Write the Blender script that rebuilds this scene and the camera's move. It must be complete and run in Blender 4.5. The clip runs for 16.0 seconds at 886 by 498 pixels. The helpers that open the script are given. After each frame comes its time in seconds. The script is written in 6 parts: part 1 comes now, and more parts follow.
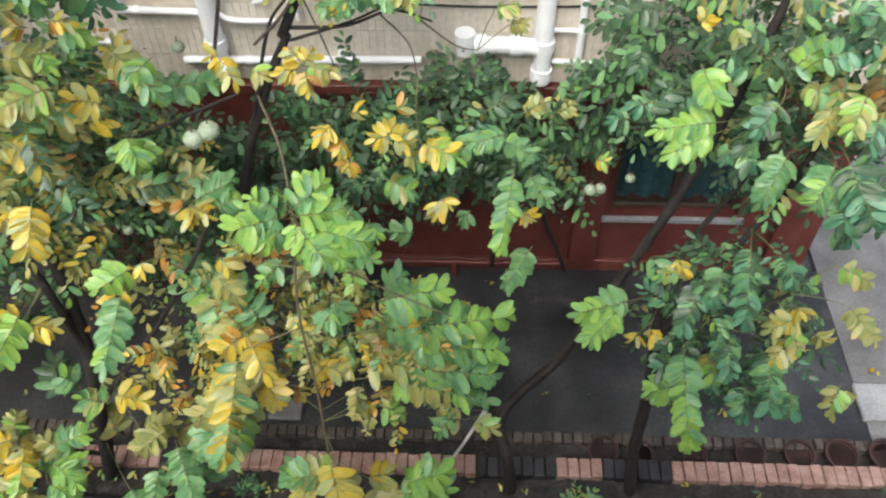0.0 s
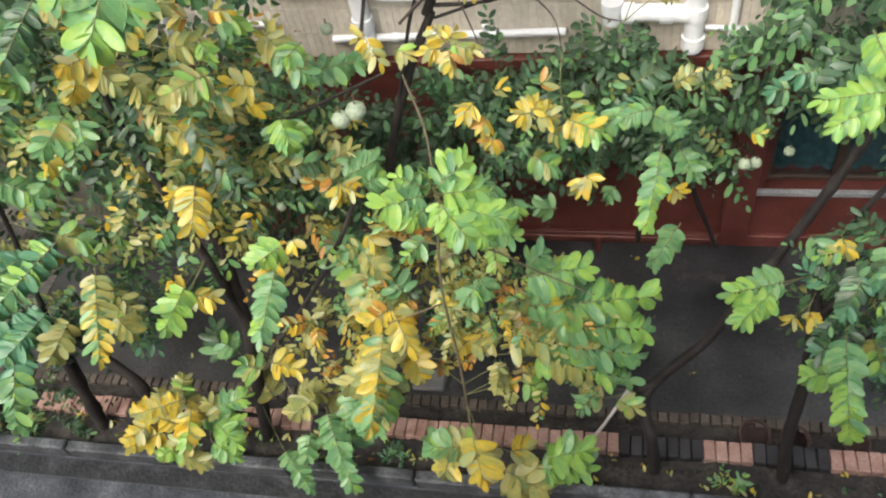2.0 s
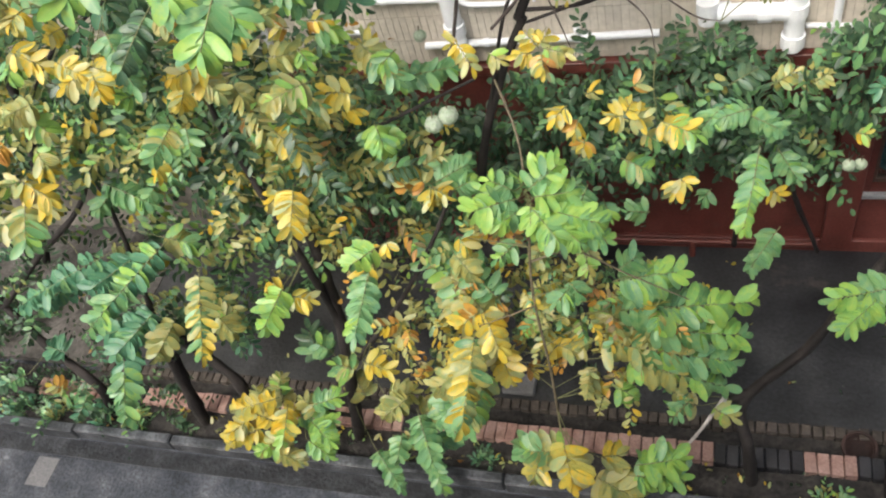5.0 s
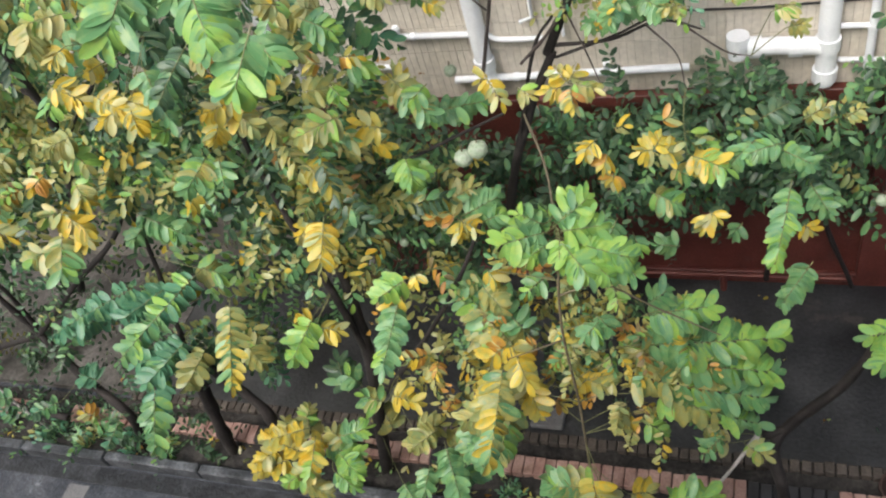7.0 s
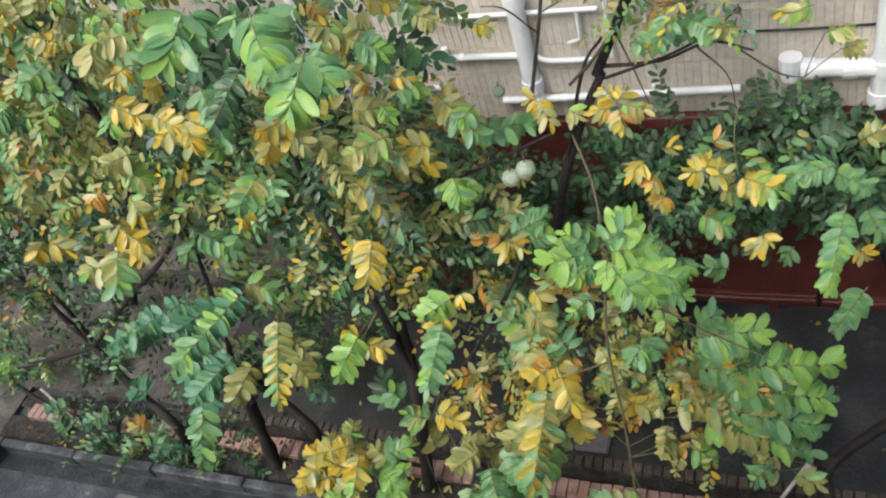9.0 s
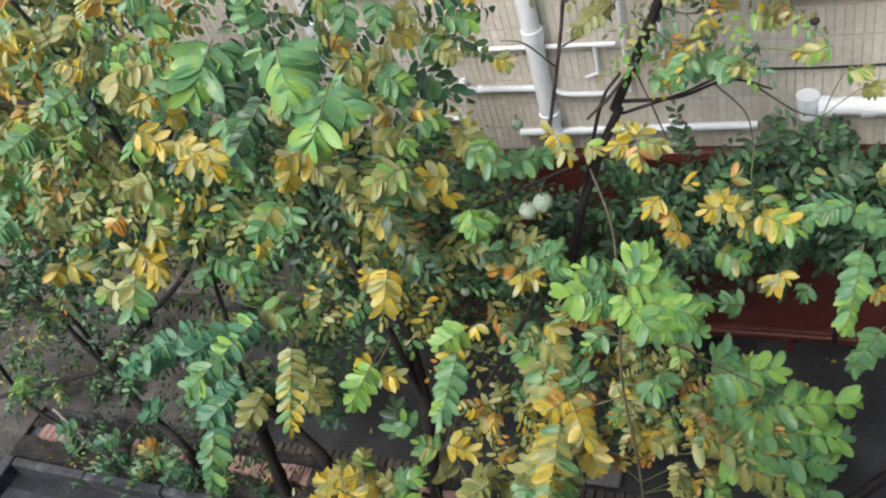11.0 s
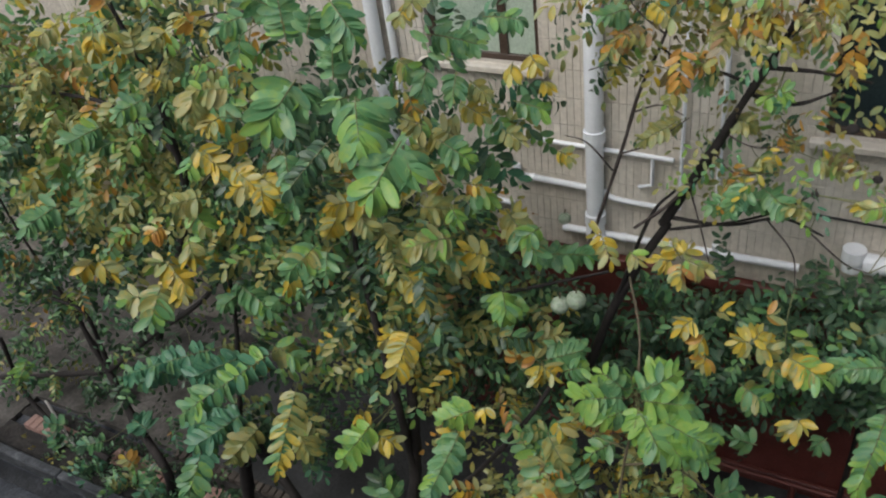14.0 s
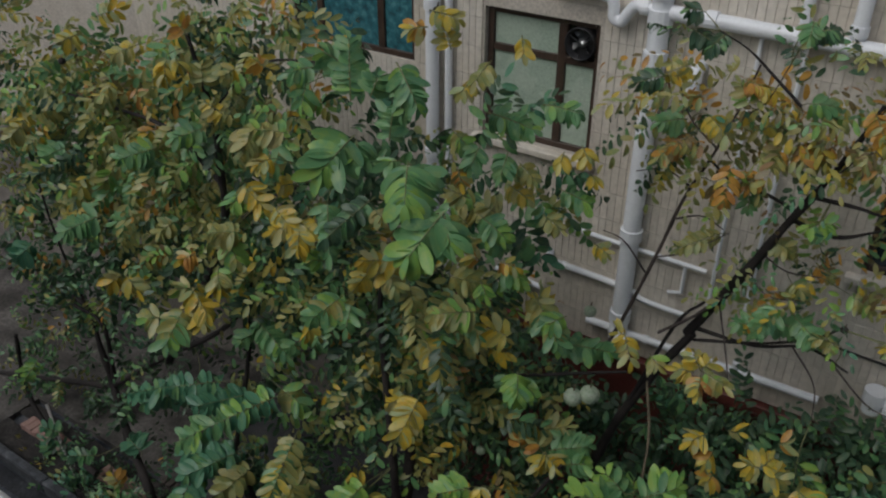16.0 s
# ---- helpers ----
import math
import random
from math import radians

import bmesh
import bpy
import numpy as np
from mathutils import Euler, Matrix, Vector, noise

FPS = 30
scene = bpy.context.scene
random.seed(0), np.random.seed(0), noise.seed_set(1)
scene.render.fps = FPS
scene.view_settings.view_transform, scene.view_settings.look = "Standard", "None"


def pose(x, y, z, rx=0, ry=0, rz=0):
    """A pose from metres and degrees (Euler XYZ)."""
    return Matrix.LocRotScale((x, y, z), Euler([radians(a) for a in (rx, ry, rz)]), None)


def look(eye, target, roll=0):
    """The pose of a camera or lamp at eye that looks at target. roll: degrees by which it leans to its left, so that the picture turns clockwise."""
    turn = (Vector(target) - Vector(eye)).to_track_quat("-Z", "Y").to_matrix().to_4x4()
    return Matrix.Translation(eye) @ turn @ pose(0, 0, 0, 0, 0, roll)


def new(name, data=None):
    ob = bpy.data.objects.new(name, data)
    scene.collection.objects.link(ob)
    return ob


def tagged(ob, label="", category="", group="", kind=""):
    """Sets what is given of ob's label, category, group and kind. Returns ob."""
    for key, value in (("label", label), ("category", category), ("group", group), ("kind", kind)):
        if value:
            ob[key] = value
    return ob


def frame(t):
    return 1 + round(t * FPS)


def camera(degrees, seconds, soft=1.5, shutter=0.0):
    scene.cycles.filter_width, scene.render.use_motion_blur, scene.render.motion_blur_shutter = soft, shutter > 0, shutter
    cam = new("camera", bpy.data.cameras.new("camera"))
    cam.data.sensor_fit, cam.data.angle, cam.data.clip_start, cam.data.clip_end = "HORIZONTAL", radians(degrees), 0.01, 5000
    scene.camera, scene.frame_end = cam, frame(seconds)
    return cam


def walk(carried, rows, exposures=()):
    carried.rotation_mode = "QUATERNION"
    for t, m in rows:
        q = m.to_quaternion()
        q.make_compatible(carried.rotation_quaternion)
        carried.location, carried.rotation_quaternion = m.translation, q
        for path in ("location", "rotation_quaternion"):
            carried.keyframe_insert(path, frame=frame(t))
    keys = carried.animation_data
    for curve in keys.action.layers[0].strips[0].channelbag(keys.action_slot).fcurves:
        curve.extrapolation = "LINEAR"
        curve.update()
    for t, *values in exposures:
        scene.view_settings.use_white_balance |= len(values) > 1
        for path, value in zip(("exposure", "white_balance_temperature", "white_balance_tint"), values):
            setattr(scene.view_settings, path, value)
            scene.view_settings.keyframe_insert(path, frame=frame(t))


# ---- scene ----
cam = camera(56.0, 16.0, soft=2.1, shutter=0.5)
PATH = [
    (0, (-0.049, -0.322, 5.68), (-0.118, 0.977, 4.161), -1.2),
    (0.5, (-0.063, -0.305, 5.684), (-0.213, 0.967, 4.149), -3.6),
    (1, (-0.067, -0.301, 5.694), (-0.33, 0.95, 4.155), -7.6),
    (1.5, (-0.054, -0.276, 5.694), (-0.416, 0.946, 4.152), -11.2),
    (2, (-0.047, -0.282, 5.699), (-0.454, 0.927, 4.16), -12.8),
    (2.5, (-0.053, -0.285, 5.701), (-0.485, 0.92, 4.165), -13.6),
    (3, (-0.074, -0.305, 5.705), (-0.534, 0.899, 4.175), -14.4),
    (3.5, (-0.065, -0.313, 5.705), (-0.58, 0.882, 4.187), -16.2),
    (4, (-0.06, -0.321, 5.708), (-0.618, 0.867, 4.199), -17.5),
    (6.5, (-0.038, -0.314, 5.736), (-0.703, 0.892, 4.286), -20.3),
    (7, (-0.047, -0.317, 5.738), (-0.727, 0.905, 4.308), -20.1),
    (7.5, (-0.053, -0.309, 5.746), (-0.747, 0.916, 4.326), -19.9),
    (8, (-0.047, -0.311, 5.751), (-0.783, 0.915, 4.353), -20.6),
    (8.5, (-0.05, -0.32, 5.756), (-0.815, 0.9, 4.368), -21.4),
    (9, (-0.052, -0.338, 5.752), (-0.832, 0.892, 4.381), -21.6),
    (9.5, (-0.051, -0.343, 5.755), (-0.841, 0.906, 4.407), -21.4),
    (12, (-0.089, -0.338, 5.796), (-0.936, 0.944, 4.516), -18.0),
    (12.5, (-0.1, -0.354, 5.796), (-0.956, 0.953, 4.547), -14.8),
    (13, (-0.108, -0.364, 5.799), (-0.971, 0.967, 4.582), -12.0),
    (13.5, (-0.122, -0.364, 5.801), (-0.987, 0.984, 4.603), -10.4),
    (14, (-0.13, -0.37, 5.806), (-0.998, 0.992, 4.626), -8.6),
    (14.5, (-0.138, -0.386, 5.814), (-1.013, 0.998, 4.667), -5.7),
    (15, (-0.14, -0.393, 5.821), (-1.034, 1.014, 4.716), -2.6),
    (15.5, (-0.146, -0.388, 5.825), (-1.066, 1.026, 4.751), -0.7),
    (16, (-0.147, -0.402, 5.833), (-1.1, 1.015, 4.793), 0.1),
]

EXPOSURES = [(0.0, 0.70, 6450, 7), (1.5, 0.77, 6660, 8), (4.0, 0.81, 6700, 9), (6.5, 0.64, 6480, 9), (9.0, 0.42, 6330, 9), (12.0, 0.21, 6130, 8), (14.0, -0.44, 6180, 8), (15.5, -1.22, 6120, 8), (16.0, -1.38, 6080, 8)]

walk(cam, [(t, look(e, g, r)) for t, e, g, r in PATH], EXPOSURES)

# ---- world and light: wet overcast afternoon ----
world = bpy.data.worlds.new("overcast_sky")
scene.world = world
world.use_nodes = True
wn = world.node_tree.nodes
sky = wn.new("ShaderNodeTexSky")
sky.sky_type = "NISHITA"
sky.sun_disc = False
sky.sun_elevation = radians(52)
sky.sun_rotation = radians(200)
sky.air_density = 1.0
sky.dust_density = 6.0
sky.ozone_density = 1.0
hue = wn.new("ShaderNodeHueSaturation")
hue.inputs["Saturation"].default_value = 0.75
world.node_tree.links.new(sky.outputs[0], hue.inputs["Color"])
world.node_tree.links.new(hue.outputs[0], wn["Background"].inputs[0])
wn["Background"].inputs[1].default_value = 0.15
sun = new("sun", bpy.data.lights.new("sun", "SUN"))
sun.data.energy = 1.3
sun.data.angle = radians(40)
sun.data.color = (1.0, 0.99, 0.97)
sun.matrix_world = look((-4, -7, 14), (0, 3, 0))


# ---- materials ----
def material(name, tones, scale=6.0, rough=0.7, bump=0.2, metal=0.0, grain=60.0, stain=None, per_piece=0.0, spec=0.5, contrast=0.21):
    """Tones blended by noise at two sizes, with fine relief; per_piece: how far single pieces differ."""
    m = bpy.data.materials.new(name)
    m.use_nodes = True
    nt = m.node_tree
    n, link = nt.nodes, nt.links.new
    b = n["Principled BSDF"]
    geo = n.new("ShaderNodeNewGeometry")
    big = n.new("ShaderNodeTexNoise")
    big.inputs["Scale"].default_value, big.inputs["Detail"].default_value = scale, 6
    link(geo.outputs["Position"], big.inputs["Vector"])
    ramp = n.new("ShaderNodeValToRGB")
    el = ramp.color_ramp.elements
    while len(el) < len(tones):
        el.new(0.5)
    for i, c in enumerate(tones):
        el[i].position = 0.3 + 0.4 * i / max(1, len(tones) - 1)
        el[i].color = (*c, 1)
    link(big.outputs["Fac"], ramp.inputs[0])
    fine = n.new("ShaderNodeTexNoise")
    fine.inputs["Scale"].default_value, fine.inputs["Detail"].default_value = grain, 5
    link(geo.outputs["Position"], fine.inputs["Vector"])
    gain = n.new("ShaderNodeMapRange")
    gain.inputs["From Min"].default_value, gain.inputs["From Max"].default_value = 0.3, 0.7
    gain.inputs["To Min"].default_value, gain.inputs["To Max"].default_value = 1 - contrast, 1 + contrast
    link(fine.outputs["Fac"], gain.inputs["Value"])
    mul = n.new("ShaderNodeMix")
    mul.data_type, mul.blend_type = "RGBA", "MULTIPLY"
    mul.inputs["Factor"].default_value = 1.0
    link(ramp.outputs[0], mul.inputs["A"])
    link(gain.outputs[0], mul.inputs["B"])
    colour = mul.outputs["Result"]
    if per_piece:
        info = n.new("ShaderNodeObjectInfo")
        add = n.new("ShaderNodeMath")
        add.operation = "ADD"
        link(info.outputs["Random"], add.inputs[0])
        link(geo.outputs["Random Per Island"], add.inputs[1])
        frac = n.new("ShaderNodeMath")
        frac.operation = "FRACT"
        link(add.outputs[0], frac.inputs[0])
        rng = n.new("ShaderNodeMapRange")
        rng.inputs["To Min"].default_value, rng.inputs["To Max"].default_value = 1 - per_piece, 1 + per_piece
        link(frac.outputs[0], rng.inputs["Value"])
        m2 = n.new("ShaderNodeMix")
        m2.data_type, m2.blend_type = "RGBA", "MULTIPLY"
        m2.inputs["Factor"].default_value = 1.0
        link(colour, m2.inputs["A"])
        link(rng.outputs[0], m2.inputs["B"])
        colour = m2.outputs["Result"]
    if stain:
        st = n.new("ShaderNodeTexNoise")
        st.inputs["Scale"].default_value, st.inputs["Detail"].default_value = stain[1], 8
        st.inputs["Roughness"].default_value = 0.65
        link(geo.outputs["Position"], st.inputs["Vector"])
        sr = n.new("ShaderNodeValToRGB")
        sr.color_ramp.elements[0].position, sr.color_ramp.elements[1].position = stain[2], stain[2] + 0.12
        link(st.outputs["Fac"], sr.inputs[0])
        m3 = n.new("ShaderNodeMix")
        m3.data_type = "RGBA"
        link(sr.outputs[0], m3.inputs["Factor"])
        link(colour, m3.inputs["A"])
        m3.inputs["B"].default_value = (*stain[0], 1)
        colour = m3.outputs["Result"]
    link(colour, b.inputs["Base Color"])
    rr = n.new("ShaderNodeMapRange")
    rr.inputs["To Min"].default_value, rr.inputs["To Max"].default_value = max(0.05, rough - 0.15), min(1, rough + 0.15)
    link(big.outputs["Fac"], rr.inputs["Value"])
    link(rr.outputs[0], b.inputs["Roughness"])
    b.inputs["Metallic"].default_value = metal
    b.inputs["Specular IOR Level"].default_value = spec
    bp = n.new("ShaderNodeBump")
    bp.inputs["Strength"].default_value, bp.inputs["Distance"].default_value = bump, 0.01
    link(fine.outputs["Fac"], bp.inputs["Height"])
    link(bp.outputs[0], b.inputs["Normal"])
    return m


def leaf_material(name, tones, spot):
    """A wet leaf: tone by leaf, blotches of a second colour, some light coming through."""
    m = bpy.data.materials.new(name)
    m.use_nodes = True
    nt = m.node_tree
    n, link = nt.nodes, nt.links.new
    b = n["Principled BSDF"]
    info, geo = n.new("ShaderNodeObjectInfo"), n.new("ShaderNodeNewGeometry")
    add, frac = n.new("ShaderNodeMath"), n.new("ShaderNodeMath")
    add.operation, frac.operation = "ADD", "FRACT"
    link(info.outputs["Random"], add.inputs[0])
    link(geo.outputs["Random Per Island"], add.inputs[1])
    link(add.outputs[0], frac.inputs[0])
    ramp = n.new("ShaderNodeValToRGB")
    el = ramp.color_ramp.elements
    while len(el) < len(tones):
        el.new(0.5)
    for i, c in enumerate(tones):
        el[i].position = i / (len(tones) - 1)
        el[i].color = (*c, 1)
    link(frac.outputs[0], ramp.inputs[0])
    ns = n.new("ShaderNodeTexNoise")
    ns.inputs["Scale"].default_value, ns.inputs["Detail"].default_value = 26, 5
    link(geo.outputs["Position"], ns.inputs["Vector"])
    sr = n.new("ShaderNodeMapRange")
    sr.inputs["From Min"].default_value, sr.inputs["From Max"].default_value = 0.46, 0.66
    sr.inputs["To Max"].default_value = 0.8
    link(ns.outputs["Fac"], sr.inputs["Value"])
    mx = n.new("ShaderNodeMix")
    mx.data_type = "RGBA"
    link(sr.outputs[0], mx.inputs["Factor"])
    link(ramp.outputs[0], mx.inputs["A"])
    mx.inputs["B"].default_value = (*spot, 1)
    rib = n.new("ShaderNodeAttribute")
    rib.attribute_name = "rib"
    sharp = n.new("ShaderNodeMath")
    sharp.operation = "POWER"
    sharp.inputs[1].default_value = 16
    link(rib.outputs["Fac"], sharp.inputs[0])
    half = n.new("ShaderNodeMath")
    half.operation = "MULTIPLY"
    half.inputs[1].default_value = 0.22
    link(sharp.outputs[0], half.inputs[0])
    ribbed = n.new("ShaderNodeMix")
    ribbed.data_type = "RGBA"
    link(half.outputs[0], ribbed.inputs["Factor"])
    link(mx.outputs["Result"], ribbed.inputs["A"])
    ribbed.inputs["B"].default_value = (0.45, 0.48, 0.22, 1)
    link(ribbed.outputs["Result"], b.inputs["Base Color"])
    b.inputs["Roughness"].default_value = 0.35
    b.inputs["Specular IOR Level"].default_value = 0.5
    vein = n.new("ShaderNodeTexNoise")
    vein.inputs["Scale"].default_value = 90
    link(geo.outputs["Position"], vein.inputs["Vector"])
    bp = n.new("ShaderNodeBump")
    bp.inputs["Strength"].default_value, bp.inputs["Distance"].default_value = 0.25, 0.004
    link(vein.outputs["Fac"], bp.inputs["Height"])
    link(bp.outputs[0], b.inputs["Normal"])
    tr = n.new("ShaderNodeBsdfTranslucent")
    link(mx.outputs["Result"], tr.inputs["Color"])
    mix = n.new("ShaderNodeMixShader")
    mix.inputs[0].default_value = 0.22
    link(b.outputs[0], mix.inputs[1])
    link(tr.outputs[0], mix.inputs[2])
    link(mix.outputs[0], n["Material Output"].inputs["Surface"])
    return m


LEAF = {
    "green": leaf_material("leaf_green", [(0.085, 0.216, 0.094), (0.132, 0.308, 0.115), (0.188, 0.375, 0.175), (0.114, 0.270, 0.138)], (0.23, 0.368, 0.135)),
    "lime": leaf_material("leaf_lime", [(0.188, 0.40, 0.105), (0.27, 0.468, 0.092), (0.195, 0.41, 0.16)], (0.345, 0.495, 0.095)),
    "olive": leaf_material("leaf_olive", [(0.225, 0.275, 0.10), (0.325, 0.335, 0.115), (0.22, 0.305, 0.125), (0.385, 0.36, 0.12)], (0.45, 0.37, 0.09)),
    "yellow": leaf_material("leaf_yellow", [(0.60, 0.42, 0.035), (0.66, 0.49, 0.06), (0.48, 0.43, 0.10), (0.62, 0.38, 0.02)], (0.38, 0.38, 0.09)),
    "orange": leaf_material("leaf_orange", [(0.50, 0.25, 0.04), (0.58, 0.33, 0.06), (0.46, 0.22, 0.06)], (0.36, 0.19, 0.05)),
    "pale": leaf_material("leaf_pale", [(0.41, 0.40, 0.19), (0.32, 0.40, 0.18), (0.47, 0.43, 0.18)], (0.48, 0.40, 0.13)),
    "brown": leaf_material("leaf_brown", [(0.17, 0.115, 0.05), (0.25, 0.19, 0.085), (0.20, 0.17, 0.075), (0.33, 0.20, 0.10)], (0.13, 0.12, 0.05)),
    "teal": leaf_material("leaf_teal", [(0.06, 0.19, 0.115), (0.085, 0.24, 0.135), (0.115, 0.28, 0.17)], (0.14, 0.30, 0.15)),
    # near-black tone: dark shrub leaves, and shade painted into crown interiors
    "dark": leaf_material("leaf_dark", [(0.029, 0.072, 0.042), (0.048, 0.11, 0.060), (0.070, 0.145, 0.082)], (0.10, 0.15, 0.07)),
}
BARK = material("bark", [(0.010, 0.008, 0.007), (0.019, 0.015, 0.014), (0.040, 0.033, 0.030)], 9, 0.8, 0.6, grain=70)
BROWNBARK = material("brown_bark", [(0.040, 0.030, 0.027), (0.075, 0.058, 0.052), (0.115, 0.095, 0.088)], 12, 0.75, 0.5, grain=80)
TWIG = material("twig_bark", [(0.10, 0.08, 0.05), (0.17, 0.14, 0.09)], 14, 0.7, 0.3)
RACHIS = material("green_twig", [(0.14, 0.15, 0.06), (0.20, 0.21, 0.09)], 14, 0.6, 0.3)
TILE = material("beige_wall_tile", [(0.56, 0.51, 0.43), (0.63, 0.58, 0.50), (0.69, 0.645, 0.57)], 2.2, 0.45, 0.1, grain=25, per_piece=0.06, contrast=0.1, stain=((0.44, 0.38, 0.31), 1.2, 0.62))
JOINT = material("tile_joint", [(0.49, 0.445, 0.38), (0.56, 0.515, 0.45)], 5, 0.9, 0.2)
REDPAINT = material("red_brown_paint", [(0.088, 0.023, 0.018), (0.141, 0.037, 0.029), (0.185, 0.057, 0.046)], 3, 0.42, 0.25, stain=((0.10, 0.05, 0.045), 2.5, 0.6))
PVC = material("white_pvc", [(0.78, 0.80, 0.83), (0.85, 0.87, 0.90), (0.88, 0.90, 0.92)], 5, 0.35, 0.03, stain=((0.55, 0.54, 0.52), 4.0, 0.70), contrast=0.04)
ASPHALT = material("wet_asphalt", [(0.022, 0.026, 0.034), (0.050, 0.056, 0.068), (0.098, 0.105, 0.120)], 4.5, 0.36, 0.8, grain=45, stain=((0.36, 0.37, 0.39), 4.5, 0.63), contrast=0.5)
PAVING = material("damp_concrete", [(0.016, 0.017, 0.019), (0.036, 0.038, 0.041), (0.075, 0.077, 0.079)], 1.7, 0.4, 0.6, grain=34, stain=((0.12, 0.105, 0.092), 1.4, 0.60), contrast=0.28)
PALE = material("pale_concrete", [(0.10, 0.10, 0.102), (0.16, 0.16, 0.163), (0.22, 0.22, 0.224)], 2.4, 0.7, 0.4, stain=((0.14, 0.14, 0.14), 3.0, 0.62))
EARTH = material("gritty_pavement", [(0.036, 0.033, 0.029), (0.082, 0.076, 0.069), (0.15, 0.14, 0.13)], 3.2, 0.8, 0.8, grain=26, stain=((0.045, 0.042, 0.034), 2.6, 0.58), contrast=0.45)
SLAB = material("worn_white_concrete", [(0.24, 0.25, 0.26), (0.31, 0.32, 0.33), (0.38, 0.39, 0.40)], 5, 0.75, 0.4, stain=((0.25, 0.25, 0.25), 6, 0.6))
KERB = material("kerb_concrete", [(0.024, 0.027, 0.030), (0.058, 0.063, 0.071), (0.135, 0.143, 0.155)], 6, 0.4, 0.8, grain=40, per_piece=0.15, contrast=0.45)
GUTTER = material("shaded_gutter", [(0.009, 0.010, 0.012), (0.020, 0.022, 0.025), (0.042, 0.045, 0.050)], 7, 0.45, 0.9, grain=35, contrast=0.5)
# damp soil, lowered further: shade under the trees is in its tones
SOIL = material("damp_shaded_soil", [(0.012, 0.011, 0.010), (0.025, 0.022, 0.020), (0.048, 0.043, 0.038)], 7, 0.9, 1.0, grain=30, contrast=0.6)
PINK = material("pink_brick_paint", [(0.25, 0.14, 0.115), (0.345, 0.215, 0.18), (0.41, 0.275, 0.235)], 8, 0.7, 0.4, per_piece=0.09, stain=((0.22, 0.13, 0.10), 6, 0.6))
BLACK = material("black_brick_paint", [(0.018, 0.018, 0.02), (0.035, 0.035, 0.04)], 8, 0.55, 0.4, per_piece=0.25, stain=((0.10, 0.08, 0.075), 6, 0.68))
# albedo cut well below tan brick: canopy shade put into the colour
TAN = material("shaded_weathered_brick", [(0.050, 0.041, 0.033), (0.088, 0.072, 0.060), (0.066, 0.057, 0.050)], 9, 0.8, 0.5, per_piece=0.25)
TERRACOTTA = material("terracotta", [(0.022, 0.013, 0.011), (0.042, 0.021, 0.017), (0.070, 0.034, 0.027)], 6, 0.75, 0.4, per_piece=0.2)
BROWN = material("brown_window_frame", [(0.045, 0.028, 0.02), (0.075, 0.05, 0.036)], 8, 0.45, 0.15)
FROSTED = material("frosted_glass", [(0.36, 0.45, 0.36), (0.46, 0.54, 0.44)], 3, 0.3, 0.15, grain=140)
TEAL = material("teal_curtain", [(0.012, 0.055, 0.07), (0.030, 0.15, 0.18), (0.10, 0.27, 0.29)], 16, 0.6, 0.3)
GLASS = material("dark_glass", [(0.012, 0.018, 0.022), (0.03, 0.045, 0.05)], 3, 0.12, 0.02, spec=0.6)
CLEAR = material("clear_glass", [(0.55, 0.62, 0.64), (0.62, 0.68, 0.70)], 3, 0.06, 0.0, spec=0.5)
CLEAR.node_tree.nodes["Principled BSDF"].inputs["Transmission Weight"].default_value = 1.0
FANBLACK = material("fan_plastic", [(0.012, 0.012, 0.013), (0.03, 0.03, 0.032)], 9, 0.35, 0.1)
STEEL = material("fan_steel", [(0.35, 0.36, 0.37), (0.50, 0.51, 0.52)], 12, 0.3, 0.05, metal=0.9)
WHITEWASH = material("white_paint", [(0.66, 0.66, 0.65), (0.78, 0.78, 0.77)], 2.5, 0.6, 0.15, stain=((0.5, 0.49, 0.47), 3, 0.65))
# kept dark so the unseen house front bounces little light
PLASTER = material("grey_plaster", [(0.15, 0.14, 0.13), (0.22, 0.21, 0.195)], 1.5, 0.8, 0.3)
DULLWALL = material("grey_brown_render", [(0.13, 0.118, 0.10), (0.22, 0.20, 0.175), (0.31, 0.285, 0.26)], 2.5, 0.85, 0.5, stain=((0.07, 0.06, 0.05), 4, 0.6))
FRUIT = material("pale_fruit_skin", [(0.22, 0.30, 0.19), (0.31, 0.38, 0.27), (0.39, 0.42, 0.33)], 30, 0.55, 0.6, grain=90)


# ---- mesh helpers ----
def part(name, bm, mat, parent=None, label="", smooth=False):
    me = bpy.data.meshes.new(name)
    bm.to_mesh(me)
    bm.free()
    me.materials.append(mat)
    if smooth:
        me.polygons.foreach_set("use_smooth", [True] * len(me.polygons))
    ob = new(name, me)
    ob.parent = parent
    if label:
        tagged(ob, label)
    return ob


def thing(name, label, category, at=(0, 0, 0), group="", kind=""):
    return tagged(new(name), label, category, group, kind) if at == (0, 0, 0) else place(tagged(new(name), label, category, group, kind), at)


def place(ob, at):
    ob.location = at
    return ob


def add_box(bm, lo, hi, bevel=0.0):
    c = [(a + b) / 2 for a, b in zip(lo, hi)]
    s = [b - a for a, b in zip(lo, hi)]
    made = bmesh.ops.create_cube(bm, size=1, matrix=Matrix.Translation(c) @ Matrix.Diagonal((*s, 1)))
    if bevel:
        edges = list({e for v in made["verts"] for e in v.link_edges})
        bmesh.ops.bevel(bm, geom=edges, offset=bevel, segments=1, affect="EDGES")
    return bm


def box(lo, hi, bevel=0.0):
    return add_box(bmesh.new(), lo, hi, bevel)


